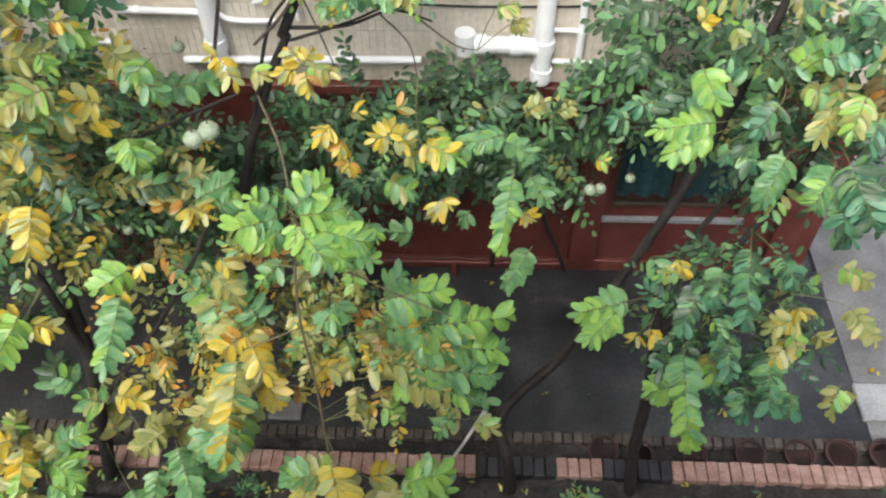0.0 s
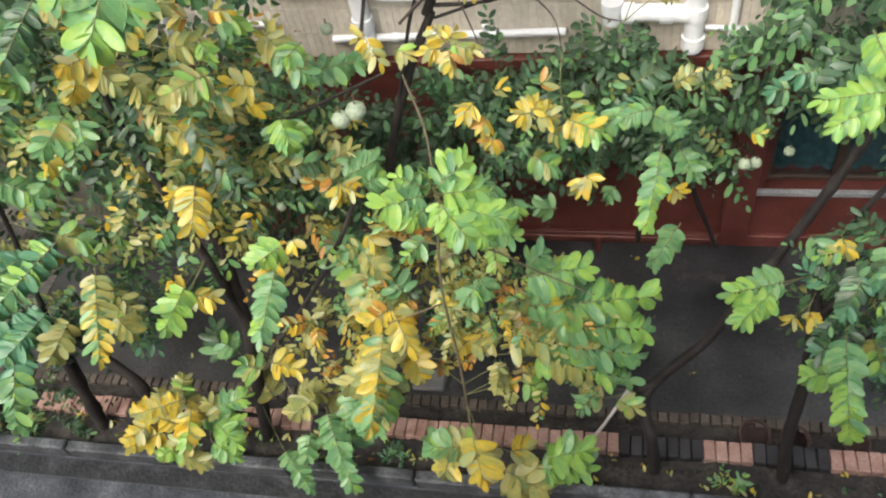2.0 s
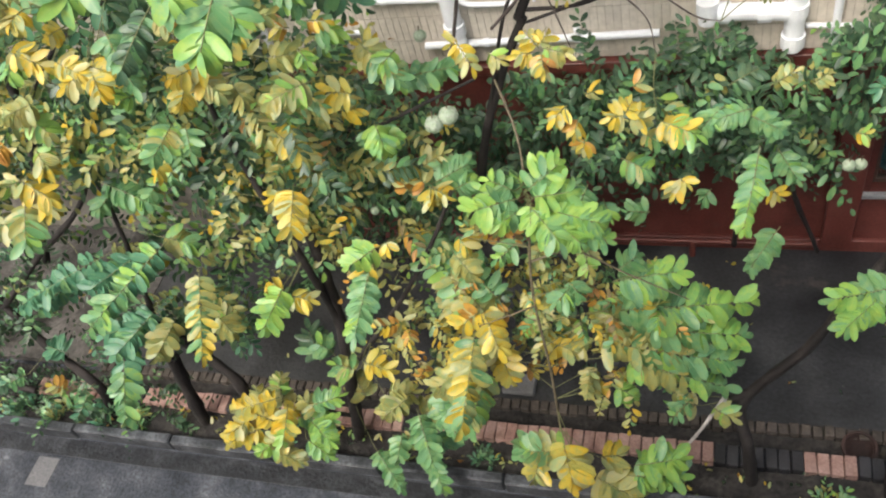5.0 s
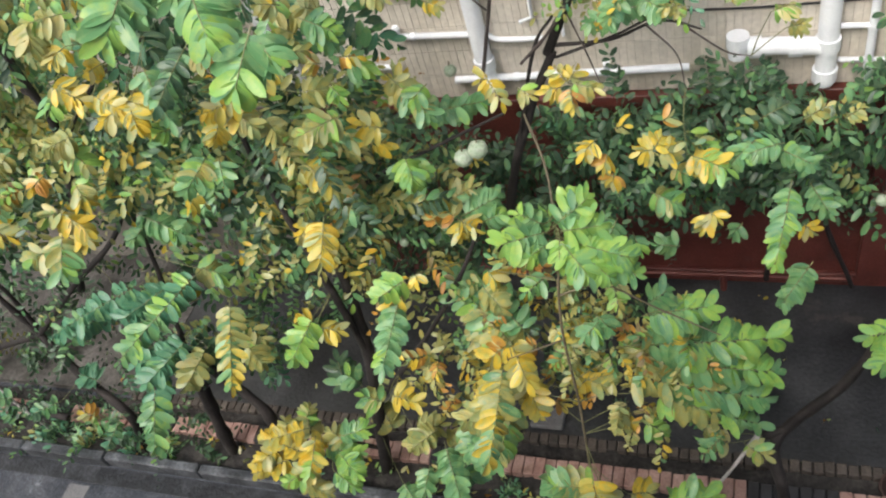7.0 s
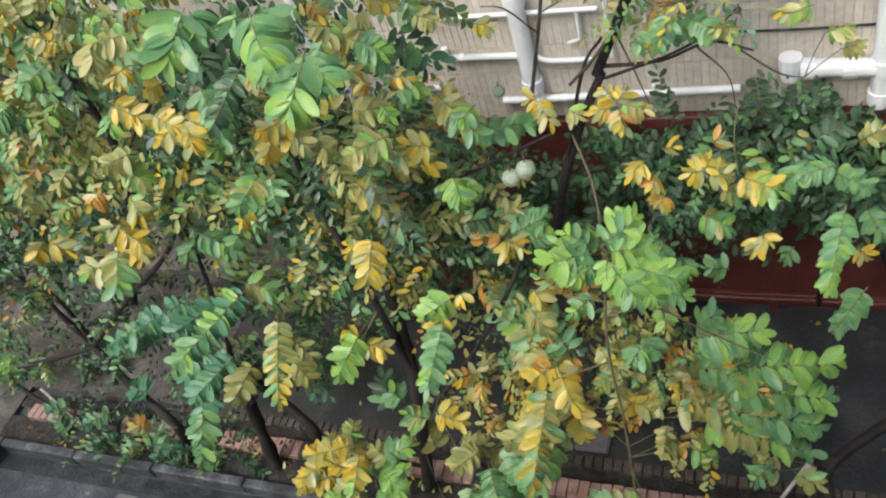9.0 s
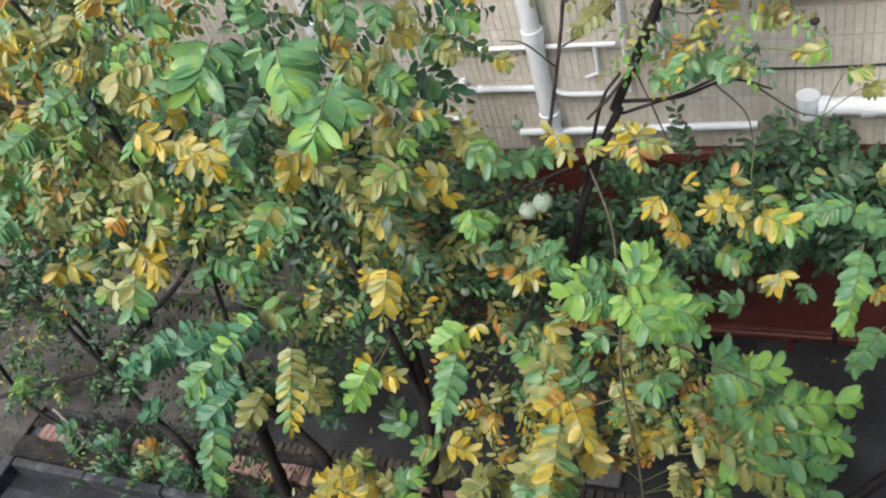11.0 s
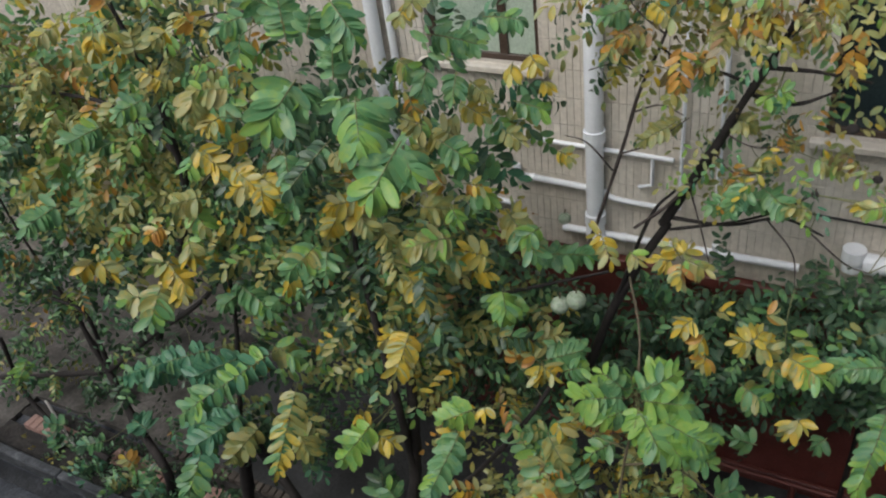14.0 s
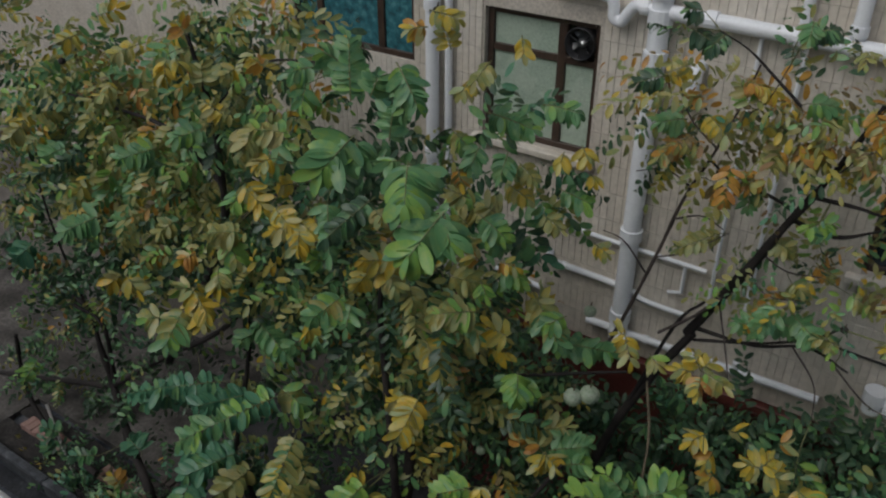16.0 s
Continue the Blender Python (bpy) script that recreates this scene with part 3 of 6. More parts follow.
SIMPLE_F = [np.array([p.vertices[:] for p in SIMPLE[0].polygons])]

# what a spray is coloured like: (towards its base, towards its tip, chance of a stray leaf, stray colour)
SCHEMES = {
    "green": ("green", "green", 0.06, "lime"),
    "limetip": ("green", "lime", 0.08, "green"),
    "lime": ("lime", "lime", 0.15, "green"),
    "olive": ("olive", "olive", 0.2, "pale"),
    "olivegreen": ("olive", "green", 0.2, "lime"),
    "gold": ("yellow", "yellow", 0.27, "pale"),
    "goldolive": ("yellow", "olive", 0.28, "pale"),
    "goldgreen": ("yellow", "lime", 0.15, "olive"),
    "rust": ("orange", "yellow", 0.25, "pale"),
    "pale": ("pale", "olive", 0.3, "lime"),
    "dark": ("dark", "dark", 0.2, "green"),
    "teal": ("teal", "teal", 0.15, "green"),
    "tealtip": ("teal", "green", 0.15, "lime"),
    "deep": ("green", "teal", 0.35, "dark"),
    "brownish": ("brown", "olive", 0.3, "orange"),
    "umber": ("brown", "brown", 0.35, "olive"),
    "mixed": ("olive", "yellow", 0.4, "green"),
}


def pick(scheme, u, rng):
    a, b, chance, stray = SCHEMES[scheme]
    if rng.random() < chance:
        return stray
    return a if rng.random() > 1.25 * u**1.8 else b


def spray_frames(base, tip, count, size, rng, sag=0.07, spread=76):
    """Where the leaves of a spray sit: (place along it, matrix) for each, in two alternating rows, and the twig's line."""
    base, tip = Vector(base), Vector(tip)
    axis = tip - base
    length = axis.length
    # blades turn up and towards the camera, to suit its view
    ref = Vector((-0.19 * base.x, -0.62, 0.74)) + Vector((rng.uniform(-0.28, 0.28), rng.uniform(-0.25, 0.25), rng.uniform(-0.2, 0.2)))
    a0 = axis.normalized()
    tuft = max(0.0, 1 - length / (1.6 * size))  # short twigs end in a loose hanging tuft
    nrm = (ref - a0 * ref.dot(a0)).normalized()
    line = [base + axis * u + nrm * (sag * length * 4 * u * (1 - u)) for u in (0, 0.25, 0.5, 0.75, 1)]
    out = []
    for i in range(count):
        last = i == count - 1
        u = 0.12 + 0.88 * (i + 0.5) / count if not last else 1.0
        u = min(1, u + rng.uniform(-0.012, 0.012))
        q = base + axis * u + nrm * (sag * length * 4 * u * (1 - u))
        d = (axis + nrm * (sag * length * 4 * (1 - 2 * u))).normalized()
        side = nrm.cross(d).normalized() * (1 if i % 2 else -1)
        ang = radians((spread - 30 * u + rng.uniform(-9, 9) - 20 * tuft * rng.random()) if not last else rng.uniform(-8, 8))
        dirn = (d * math.cos(ang) + side * math.sin(ang) + nrm * rng.uniform(-0.55 - 0.5 * tuft, 0.15 + 0.3 * tuft) + Vector((0, 0, -0.25 - 0.25 * tuft))).normalized()
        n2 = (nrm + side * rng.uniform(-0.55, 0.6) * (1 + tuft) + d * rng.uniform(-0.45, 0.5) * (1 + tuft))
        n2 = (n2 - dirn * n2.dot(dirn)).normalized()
        y = n2.cross(dirn)
        s = size * rng.uniform(0.76, 1.08) * (0.68 + 0.34 * math.sin(math.pi * min(1, 0.2 + 0.7 * u)))
        m = Matrix(((dirn.x, y.x, n2.x, q.x), (dirn.y, y.y, n2.y, q.y), (dirn.z, y.z, n2.z, q.z), (0, 0, 0, 1))) @ Matrix.Diagonal((s, s, s, 1))
        out.append((u, m))
    return line, out


SPRAYS = random.Random(11)
GROWN = {}


def joined_leaves(name, rows, origin, rng):
    """Leaves as one mesh: rows of (matrix, colour)."""
    slots = list(LEAF)
    vs, fs, mi, at = [], [], [], 0
    for m, colour in rows:
        v = SIMPLE_V[rng.randrange(len(SIMPLE_V))]
        mm = np.array(m)
        vs.append(v @ mm[:3, :3].T + mm[:3, 3] - np.array(origin))
        fs.append(SIMPLE_F[0] + at)
        at += len(v)
        mi += [slots.index(colour)] * len(SIMPLE_F[0])
    me = bpy.data.meshes.new(name)
    me.from_pydata(np.concatenate(vs).tolist(), [], np.concatenate(fs).tolist())
    me.attributes.new("rib", "FLOAT", "POINT").data.foreach_set("value", [0, 1, 0] * (at // 3))
    for c in slots:
        me.materials.append(LEAF[c])
    me.polygons.foreach_set("material_index", mi)
    me.polygons.foreach_set("use_smooth", [True] * len(mi))
    return new(name, me)


def spray(tree, base, tip, count, size, scheme):
    """A leafy twig of a tree: on long ones each leaf is an object of its own, short tufts are one mesh."""
    tuft = count < 9
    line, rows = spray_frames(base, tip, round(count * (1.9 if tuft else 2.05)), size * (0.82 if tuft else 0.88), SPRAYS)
    o = Vector(tree.location)
    near = min(GROWN.get(tree.name, []), key=lambda q: (q - line[0]).length, default=None)
    if near is not None and 0.03 < (near - line[0]).length < 0.42:
        mid = (near + line[0]) / 2 + (line[0] - line[1]) * 0.3
        line = spine([near, mid, line[0]], 3)[:-1] + line
    tw = part("twig", add_tube(bmesh.new(), [q - o for q in line], 0.0032, 0.0016, 5), RACHIS, tree)
    if tuft:
        tagged(joined_leaves("leaf_tuft", [(m, pick(scheme, u, SPRAYS)) for u, m in rows], o, SPRAYS), kind="stuff").parent = tw
        return tw
    for u, m in rows:
        lf = new("leaf", SPRAYS.choice(LEAVES[pick(scheme, u, SPRAYS)]))
        lf.parent = tw
        lf.matrix_basis = Matrix.Translation(-o) @ m
    return tw


def foliage(tree, name, sprays, label=""):
    """Many far or inner sprays of a tree as one mesh: rows of (base, tip, count, size, scheme)."""
    rng = random.Random(len(sprays) * 7 + 3)
    rows = []
    for base, tip, count, size, scheme in sprays:
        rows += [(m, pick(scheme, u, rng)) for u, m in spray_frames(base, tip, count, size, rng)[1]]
    ob = joined_leaves(name, rows, Vector(tree.location), rng)
    ob.parent = tree
    return tagged(ob, label or "dense inner foliage of green and yellowing leaves", kind="stuff")


def crown(centre, radii, number, schemes, rng, size=0.15, droop=0.35, hollow=0.0, length=(0.25, 0.45)):
    """Random sprays that fill an uneven egg-shaped mass, pointing outwards and drooping."""
    rows = []
    c = Vector(centre)
    while len(rows) < number:
        p = Vector([rng.uniform(-1, 1) for _ in range(3)])
        if not hollow < p.length < 1 or noise.noise(p * 2.3 + c) < -0.22:
            continue
        q = c + Vector((p.x * radii[0], p.y * radii[1], p.z * radii[2]))
        d = Vector((p.x, p.y, p.z * 0.5)) + Vector([rng.uniform(-0.6, 0.6) for _ in range(3)])
        d = (d.normalized() + Vector((0, 0, -droop * rng.uniform(0.2, 1.6)))).normalized()
        n = rng.randint(9, 15)
        rows.append((q, q + d * rng.uniform(*length), n, size * rng.uniform(0.75, 1.1), rng.choices(list(schemes), schemes.values())[0]))
    return rows


def tree_base(x, y, label):
    t = thing("custard_apple_tree", label, "tree", (x, y, 0.0), group="trees in the kerb bed")
    return t


def limb(tree, name, points, r0, r1, mat=BARK, label=""):
    o = Vector(tree.location)
    line = spine(points, 6)
    GROWN.setdefault(tree.name, []).extend(line)
    return part(name, add_tube(bmesh.new(), [q - o for q in line], r0, r1, 9, 0.35), mat, tree, label, smooth=True)


def fruit(at, r, label="pale green knobbly fruit hanging from a tree", skin=FRUIT):
    f = thing("fruit", label, "fruit", at, group="fruits on the trees")
    bm = bmesh.new()
    bmesh.ops.create_icosphere(bm, subdivisions=3, radius=r)
    for v in bm.verts:
        n = v.co.normalized()
        v.co *= 1 + 0.07 * noise.noise(n * 5.5) - 0.05 * abs(noise.noise(n * 9))
        v.co.z *= 0.92
    part("flesh", bm, skin, f, smooth=True)
    part("stalk", tube([(0, 0, r * 0.8), (0.004, 0.003, r * 1.7)], 0.004, sides=6), TWIG, f)
    return f



def stick(points, r, label):
    st = thing("wooden_stick", label, "stick", points[0])
    o = Vector(points[0])
    part("shaft", add_tube(bmesh.new(), spine([Vector(q) - o for q in points], 5), r, r * 0.8, 8, 0.2), PROPWOOD, st, smooth=True)
    return st


PROPWOOD = material("bleached_wood", [(0.34, 0.31, 0.29), (0.48, 0.45, 0.43), (0.56, 0.53, 0.51)], 12, 0.7, 0.4)


def weed(at, r, number, scheme, seed):
    """A low tuft of small leafy stems."""
    rng = random.Random(seed)
    w = thing("weed", "small green weed growing in the soil bed", "weed", at, group="weeds in the bed")
    rows = []
    for _ in range(number):
        a = rng.uniform(0, 6.28)
        d = Vector((math.cos(a), math.sin(a), rng.uniform(0.5, 1.6))).normalized()
        b = Vector(at) + Vector((math.cos(a), math.sin(a), 0)) * r * 0.15
        rows.append((b, b + d * r * rng.uniform(0.6, 1.1), rng.randint(5, 8), r * 0.5, scheme))
    foliage(w, "foliage", rows, "small green weed leaves")
    return w

rt = random.Random(5)
# the dark shares deepen crown gaps: shade put into leaf colour
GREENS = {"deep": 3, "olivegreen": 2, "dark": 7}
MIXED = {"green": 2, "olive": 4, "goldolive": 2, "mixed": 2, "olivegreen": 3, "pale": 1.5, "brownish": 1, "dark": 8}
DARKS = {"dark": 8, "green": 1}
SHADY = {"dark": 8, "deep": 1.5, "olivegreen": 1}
OLIVES = {"olive": 3, "olivegreen": 3, "dark": 4, "brownish": 1, "deep": 2}
# pale shares, as in MIXED, paint sky sheen into the leaf colour
DULL = {"dark": 2, "green": 3, "olive": 4, "pale": 3, "rust": 0.7, "olivegreen": 3, "brownish": 1}
AUTUMN = {"olive": 4, "goldolive": 3, "green": 2, "rust": 2, "pale": 3, "brownish": 2, "dark": 3}
tree_a = tree_base(-2.75, 2.27, "custard apple tree with many yellowing leaves in the kerb bed")
tree_b = tree_base(0.28, 2.27, "propped custard apple tree with long pale green sprays")
tree_c = tree_base(1.18, 2.28, "custard apple tree with dark limbs and bright green leaves")
tree_d = tree_base(-1.55, 3.05, "slender bare-limbed tree with sparse autumn leaves near the tiled wall")
tree_e = tree_base(-4.25, 2.27, "forking custard apple tree with olive and yellow foliage")
tree_f = thing("shrub", "dark green shrub growing against the red wall", "shrub", (0.3, 4.1, 0.0))
limb(tree_b, "trunk", [(0.27, 2.27, -0.12), (0.22, 2.30, 0.44), (0.16, 2.42, 0.65), (0.22, 2.52, 0.78), (0.51, 2.62, 1.16)], 0.042, 0.034, BARK)
limb(tree_b, "limb", [(0.51, 2.62, 1.16), (0.78, 2.75, 1.71), (0.98, 2.85, 2.16), (1.14, 2.95, 2.55), (1.27, 3.05, 2.93), (1.34, 3.10, 3.22), (1.41, 3.15, 3.50)], 0.034, 0.024, BARK)
limb(tree_b, "sawn_stub", [(0.22, 2.52, 0.78), (0.10, 2.50, 0.71)], 0.034, 0.03, BARK)
limb(tree_b, "branch", [(-0.95, 2.15, 0.75), (-0.94, 2.20, 1.44), (-0.96, 2.25, 2.00), (-0.95, 2.30, 2.33), (-0.92, 2.35, 2.62), (-0.93, 2.45, 2.84), (-0.96, 2.55, 3.04), (-1.04, 2.65, 3.26)], 0.008, 0.006, TWIG)
limb(tree_b, "branch", [(-0.95, 2.30, 2.33), (-0.71, 2.30, 2.43), (-0.44, 2.32, 2.22), (-0.15, 2.30, 2.06)], 0.006, 0.003, TWIG)
limb(tree_b, "branch", [(-0.96, 2.25, 2.00), (-1.14, 2.25, 1.88), (-1.30, 2.20, 1.84)], 0.006, 0.003, TWIG)
limb(tree_c, "trunk", [(1.12, 2.28, -0.08), (1.06, 2.32, 0.54), (1.07, 2.42, 1.10), (1.04, 2.50, 1.61), (1.01, 2.60, 1.91)], 0.042, 0.03, BARK)
limb(tree_c, "branch", [(1.04, 2.50, 1.61), (1.20, 2.55, 1.98), (1.34, 2.60, 2.31), (1.52, 2.65, 2.73), (1.61, 2.70, 3.16)], 0.03, 0.015, BARK)
limb(tree_c, "branch", [(1.01, 2.60, 1.91), (1.15, 2.70, 2.29), (1.34, 2.75, 2.75), (1.38, 2.80, 3.24)], 0.02, 0.01, BARK)
limb(tree_c, "branch", [(1.07, 2.42, 1.10), (1.27, 2.40, 1.53), (1.45, 2.40, 1.98), (1.62, 2.40, 2.19)], 0.02, 0.01, BARK)
limb(tree_a, "trunk", [(-2.72, 2.27, -0.32), (-2.58, 2.30, 0.33), (-2.49, 2.38, 0.87), (-2.44, 2.50, 1.34), (-2.42, 2.60, 1.95), (-2.47, 2.70, 2.41)], 0.05, 0.036, BARK)
limb(tree_a, "branch", [(-2.44, 2.50, 1.34), (-2.47, 2.50, 2.13), (-2.54, 2.55, 2.71), (-2.59, 2.60, 3.17), (-2.47, 2.60, 3.59)], 0.03, 0.012, BARK)
limb(tree_a, "branch", [(-2.47, 2.70, 2.41), (-2.04, 2.75, 2.73), (-1.57, 2.80, 2.95), (-1.21, 2.85, 3.10)], 0.014, 0.008, BARK)
limb(tree_a, "branch", [(-2.49, 2.38, 0.87), (-1.95, 2.45, 1.59), (-1.59, 2.50, 2.17), (-1.40, 2.60, 2.54)], 0.022, 0.012, BARK)
limb(tree_a, "branch", [(-2.58, 2.30, 0.33), (-2.80, 2.12, 0.71), (-3.02, 2.00, 0.73)], 0.018, 0.01, BARK)
limb(tree_e, "trunk", [(-4.09, 2.27, -0.15), (-4.02, 2.30, 0.38), (-3.95, 2.36, 0.89)], 0.055, 0.045, BARK)
limb(tree_e, "trunk", [(-3.46, 2.29, 0.35), (-3.48, 2.33, 0.71), (-3.70, 2.40, 0.92), (-4.00, 2.50, 1.14)], 0.045, 0.035, BARK)
limb(tree_e, "branch", [(-4.99, 2.30, 0.06), (-5.01, 2.35, 0.34), (-5.39, 2.50, 0.64), (-5.63, 2.62, 1.05)], 0.045, 0.034, BARK)
limb(tree_e, "branch", [(-5.63, 2.62, 1.05), (-5.73, 2.65, 1.41), (-5.88, 2.70, 1.75), (-6.59, 2.75, 1.68)], 0.03, 0.02, BARK)
limb(tree_e, "branch", [(-5.63, 2.62, 1.05), (-6.44, 2.60, 0.73), (-7.83, 2.50, 0.28)], 0.028, 0.02, BARK)
limb(tree_e, "branch", [(-5.63, 2.62, 1.05), (-4.89, 2.70, 1.65), (-4.26, 2.75, 2.12), (-3.90, 2.80, 2.52)], 0.03, 0.014, BARK)
limb(tree_e, "branch", [(-5.72, 2.30, 0.19), (-6.52, 2.40, 0.16), (-6.99, 2.50, 0.42), (-6.96, 2.55, 1.08)], 0.03, 0.02, BARK)
limb(tree_e, "branch", [(-5.58, 2.62, 1.16), (-5.55, 2.62, 1.73), (-5.87, 2.60, 1.82)], 0.022, 0.012, BARK)
limb(tree_e, "branch", [(-3.95, 2.36, 0.89), (-3.84, 2.45, 1.59), (-3.73, 2.55, 2.23), (-3.67, 2.62, 2.85)], 0.02, 0.012, BARK)
limb(tree_e, "branch", [(-5.01, 2.80, 1.47), (-4.07, 2.75, 2.95), (-3.90, 2.70, 3.57), (-3.90, 2.70, 3.94), (-4.01, 2.70, 4.40)], 0.034, 0.012, BARK)
limb(tree_e, "branch", [(-3.92, 2.70, 3.48), (-4.33, 2.70, 3.73), (-4.91, 2.72, 3.74), (-5.58, 2.75, 3.71)], 0.018, 0.008, BARK)
limb(tree_e, "branch", [(-4.06, 2.75, 3.00), (-3.48, 2.70, 3.49), (-2.83, 2.60, 3.86)], 0.016, 0.007, BARK)
limb(tree_e, "branch", [(-3.90, 2.70, 3.94), (-3.49, 2.70, 4.30), (-3.06, 2.65, 4.43), (-2.64, 2.60, 4.45)], 0.008, 0.005, BARK)
limb(tree_e, "branch", [(-5.78, 2.70, 0.94), (-5.85, 2.70, 1.65), (-6.04, 2.70, 2.37), (-6.09, 2.70, 2.97)], 0.016, 0.007, BARK)
limb(tree_d, "trunk", [(-1.75, 3.10, 0.84), (-1.56, 3.20, 1.62), (-1.46, 3.25, 2.01), (-1.35, 3.30, 2.40), (-1.21, 3.38, 2.75), (-1.06, 3.42, 3.05)], 0.036, 0.026, BARK)
limb(tree_d, "limb", [(-1.09, 3.42, 3.04), (-0.84, 3.41, 3.57), (-0.74, 3.40, 3.81), (-0.63, 3.40, 4.05), (-0.54, 3.40, 4.26), (-0.45, 3.40, 4.52)], 0.030, 0.011, BARK)
limb(tree_d, "branch", [(-1.55, 3.36, 2.72), (-1.46, 3.40, 2.99), (-1.31, 3.40, 3.52), (-1.23, 3.40, 3.84), (-1.12, 3.38, 4.12), (-1.04, 3.36, 4.36), (-0.97, 3.32, 4.62)], 0.012, 0.005, BROWNBARK, "brown slender stem")
limb(tree_d, "branch", [(-0.70, 3.40, 3.94), (-0.84, 3.39, 3.99), (-0.99, 3.38, 4.01), (-1.12, 3.37, 4.10)], 0.009, 0.005, BARK)
limb(tree_d, "branch", [(-0.62, 3.40, 4.03), (-0.42, 3.38, 4.04), (-0.19, 3.34, 4.03)], 0.011, 0.006, BARK)
limb(tree_d, "branch", [(-0.94, 3.40, 3.35), (-1.06, 3.36, 3.20), (-1.22, 3.32, 3.05)], 0.012, 0.008, BROWNBARK, "brown slender stem")
for a, b, c in (((-1.26, 3.4, 3.72), (-1.11, 3.36, 3.80), (-0.99, 3.34, 3.77)), ((-1.20, 3.4, 3.92), (-1.33, 3.36, 4.00), (-1.46, 3.30, 3.98)), ((-1.37, 3.4, 3.35), (-1.50, 3.37, 3.52), (-1.62, 3.35, 3.56)),
                ((-1.33, 3.4, 3.46), (-1.15, 3.35, 3.58), (-0.96, 3.34, 3.76)), ((-1.10, 3.38, 4.16), (-1.24, 3.34, 4.30), (-1.33, 3.32, 4.50)), ((-1.05, 3.36, 4.32), (-0.92, 3.33, 4.45), (-0.84, 3.3, 4.66)),
                ((-0.80, 3.41, 3.66), (-0.66, 3.38, 3.62), (-0.50, 3.35, 3.66)), ((-0.85, 3.41, 3.55), (-0.72, 3.37, 3.46), (-0.52, 3.34, 3.52)), ((-0.58, 3.40, 4.14), (-0.46, 3.38, 4.30), (-0.30, 3.35, 4.36)),
                ((-0.95, 3.41, 3.30), (-0.86, 3.36, 3.06), (-0.78, 3.30, 2.84)), ((-0.55, 3.38, 3.21), (-0.40, 3.34, 3.05), (-0.36, 3.30, 2.86)), ((-0.35, 3.33, 3.22), (-0.16, 3.3, 3.08), (-0.04, 3.28, 3.06))):
    limb(tree_d, "twig", [a, b, c], 0.0055, 0.0025, BROWNBARK, "thin bare brown twig")
limb(tree_d, "branch", [(-0.71, 3.42, 3.88), (-0.50, 3.42, 3.85), (-0.32, 3.42, 3.94)], 0.014, 0.006, BARK)
limb(tree_d, "branch", [(-0.76, 3.30, 4.48), (-0.90, 3.30, 4.59), (-1.02, 3.28, 4.69), (-1.15, 3.25, 4.76)], 0.008, 0.004, BARK)
limb(tree_d, "branch", [(-1.07, 3.42, 3.09), (-0.74, 3.40, 3.12), (-0.48, 3.38, 3.23), (-0.27, 3.30, 3.22)], 0.012, 0.006, BARK)
limb(tree_d, "branch", [(-1.05, 3.42, 3.01), (-0.70, 3.40, 3.15), (-0.47, 3.35, 3.31), (-0.35, 3.30, 3.45)], 0.009, 0.005, BARK)
limb(tree_d, "branch", [(-1.35, 3.30, 2.40), (-1.15, 3.35, 3.10), (-1.02, 3.38, 3.30)], 0.011, 0.008, BARK)
fruit((-1.38, 2.60, 3.03), 0.049)
fruit((-1.31, 2.64, 3.05), 0.052)
fruit((-2.17, 2.70, 2.46), 0.034)
fruit((-1.99, 2.75, 2.20), 0.030)
fruit((0.64, 3.15, 2.18), 0.036)
fruit((0.70, 3.17, 2.17), 0.034)
fruit((0.87, 3.20, 2.23), 0.030)
fruit((0.36, 3.50, 2.50), 0.036)
fruit((-4.22, 2.70, 3.77), 0.032)
fruit((-4.16, 2.72, 3.62), 0.028)
fruit((-2.19, 2.70, 2.45), 0.030)
fruit((-1.58, 3.20, 3.12), 0.036)
spray(tree_b, (-0.94, 2.32, 2.80), (-1.15, 2.21, 2.82), 10, 0.158, "limetip")
spray(tree_b, (-0.90, 2.32, 2.84), (-0.78, 2.42, 2.93), 11, 0.143, "limetip")
spray(tree_b, (-0.87, 2.30, 2.83), (-0.69, 2.33, 2.84), 9, 0.152, "lime")
spray(tree_b, (-0.86, 2.30, 2.77), (-0.55, 2.26, 2.70), 16, 0.144, "lime")
spray(tree_b, (-0.88, 2.28, 2.79), (-0.73, 2.14, 2.69), 12, 0.139, "lime")
spray(tree_b, (-0.95, 2.36, 2.74), (-1.05, 2.36, 2.80), 7, 0.142, "limetip")
spray(tree_b, (-0.93, 2.38, 2.76), (-0.96, 2.43, 2.84), 6, 0.130, "limetip")
spray(tree_b, (-0.63, 2.36, 1.82), (0.16, 2.47, 1.83), 26, 0.205, "limetip")
spray(tree_b, (-0.42, 2.36, 1.68), (0.12, 2.38, 1.64), 18, 0.185, "limetip")
spray(tree_b, (-0.72, 2.34, 1.56), (0.08, 2.32, 1.46), 25, 0.195, "olivegreen")
spray(tree_b, (-0.57, 2.30, 1.44), (0.05, 2.24, 1.31), 20, 0.175, "olivegreen")
spray(tree_b, (-0.55, 2.36, 2.10), (-0.22, 2.42, 2.13), 13, 0.195, "limetip")
spray(tree_b, (-0.51, 2.38, 2.19), (-0.42, 2.43, 2.24), 6, 0.141, "green")
spray(tree_b, (-1.25, 2.30, 1.74), (-1.70, 2.60, 2.09), 23, 0.187, "olivegreen")
spray(tree_b, (-1.38, 2.40, 1.61), (-1.59, 2.46, 1.77), 13, 0.162, "olive")
spray(tree_b, (-1.34, 2.24, 1.79), (-1.36, 1.69, 1.56), 23, 0.165, "mixed")
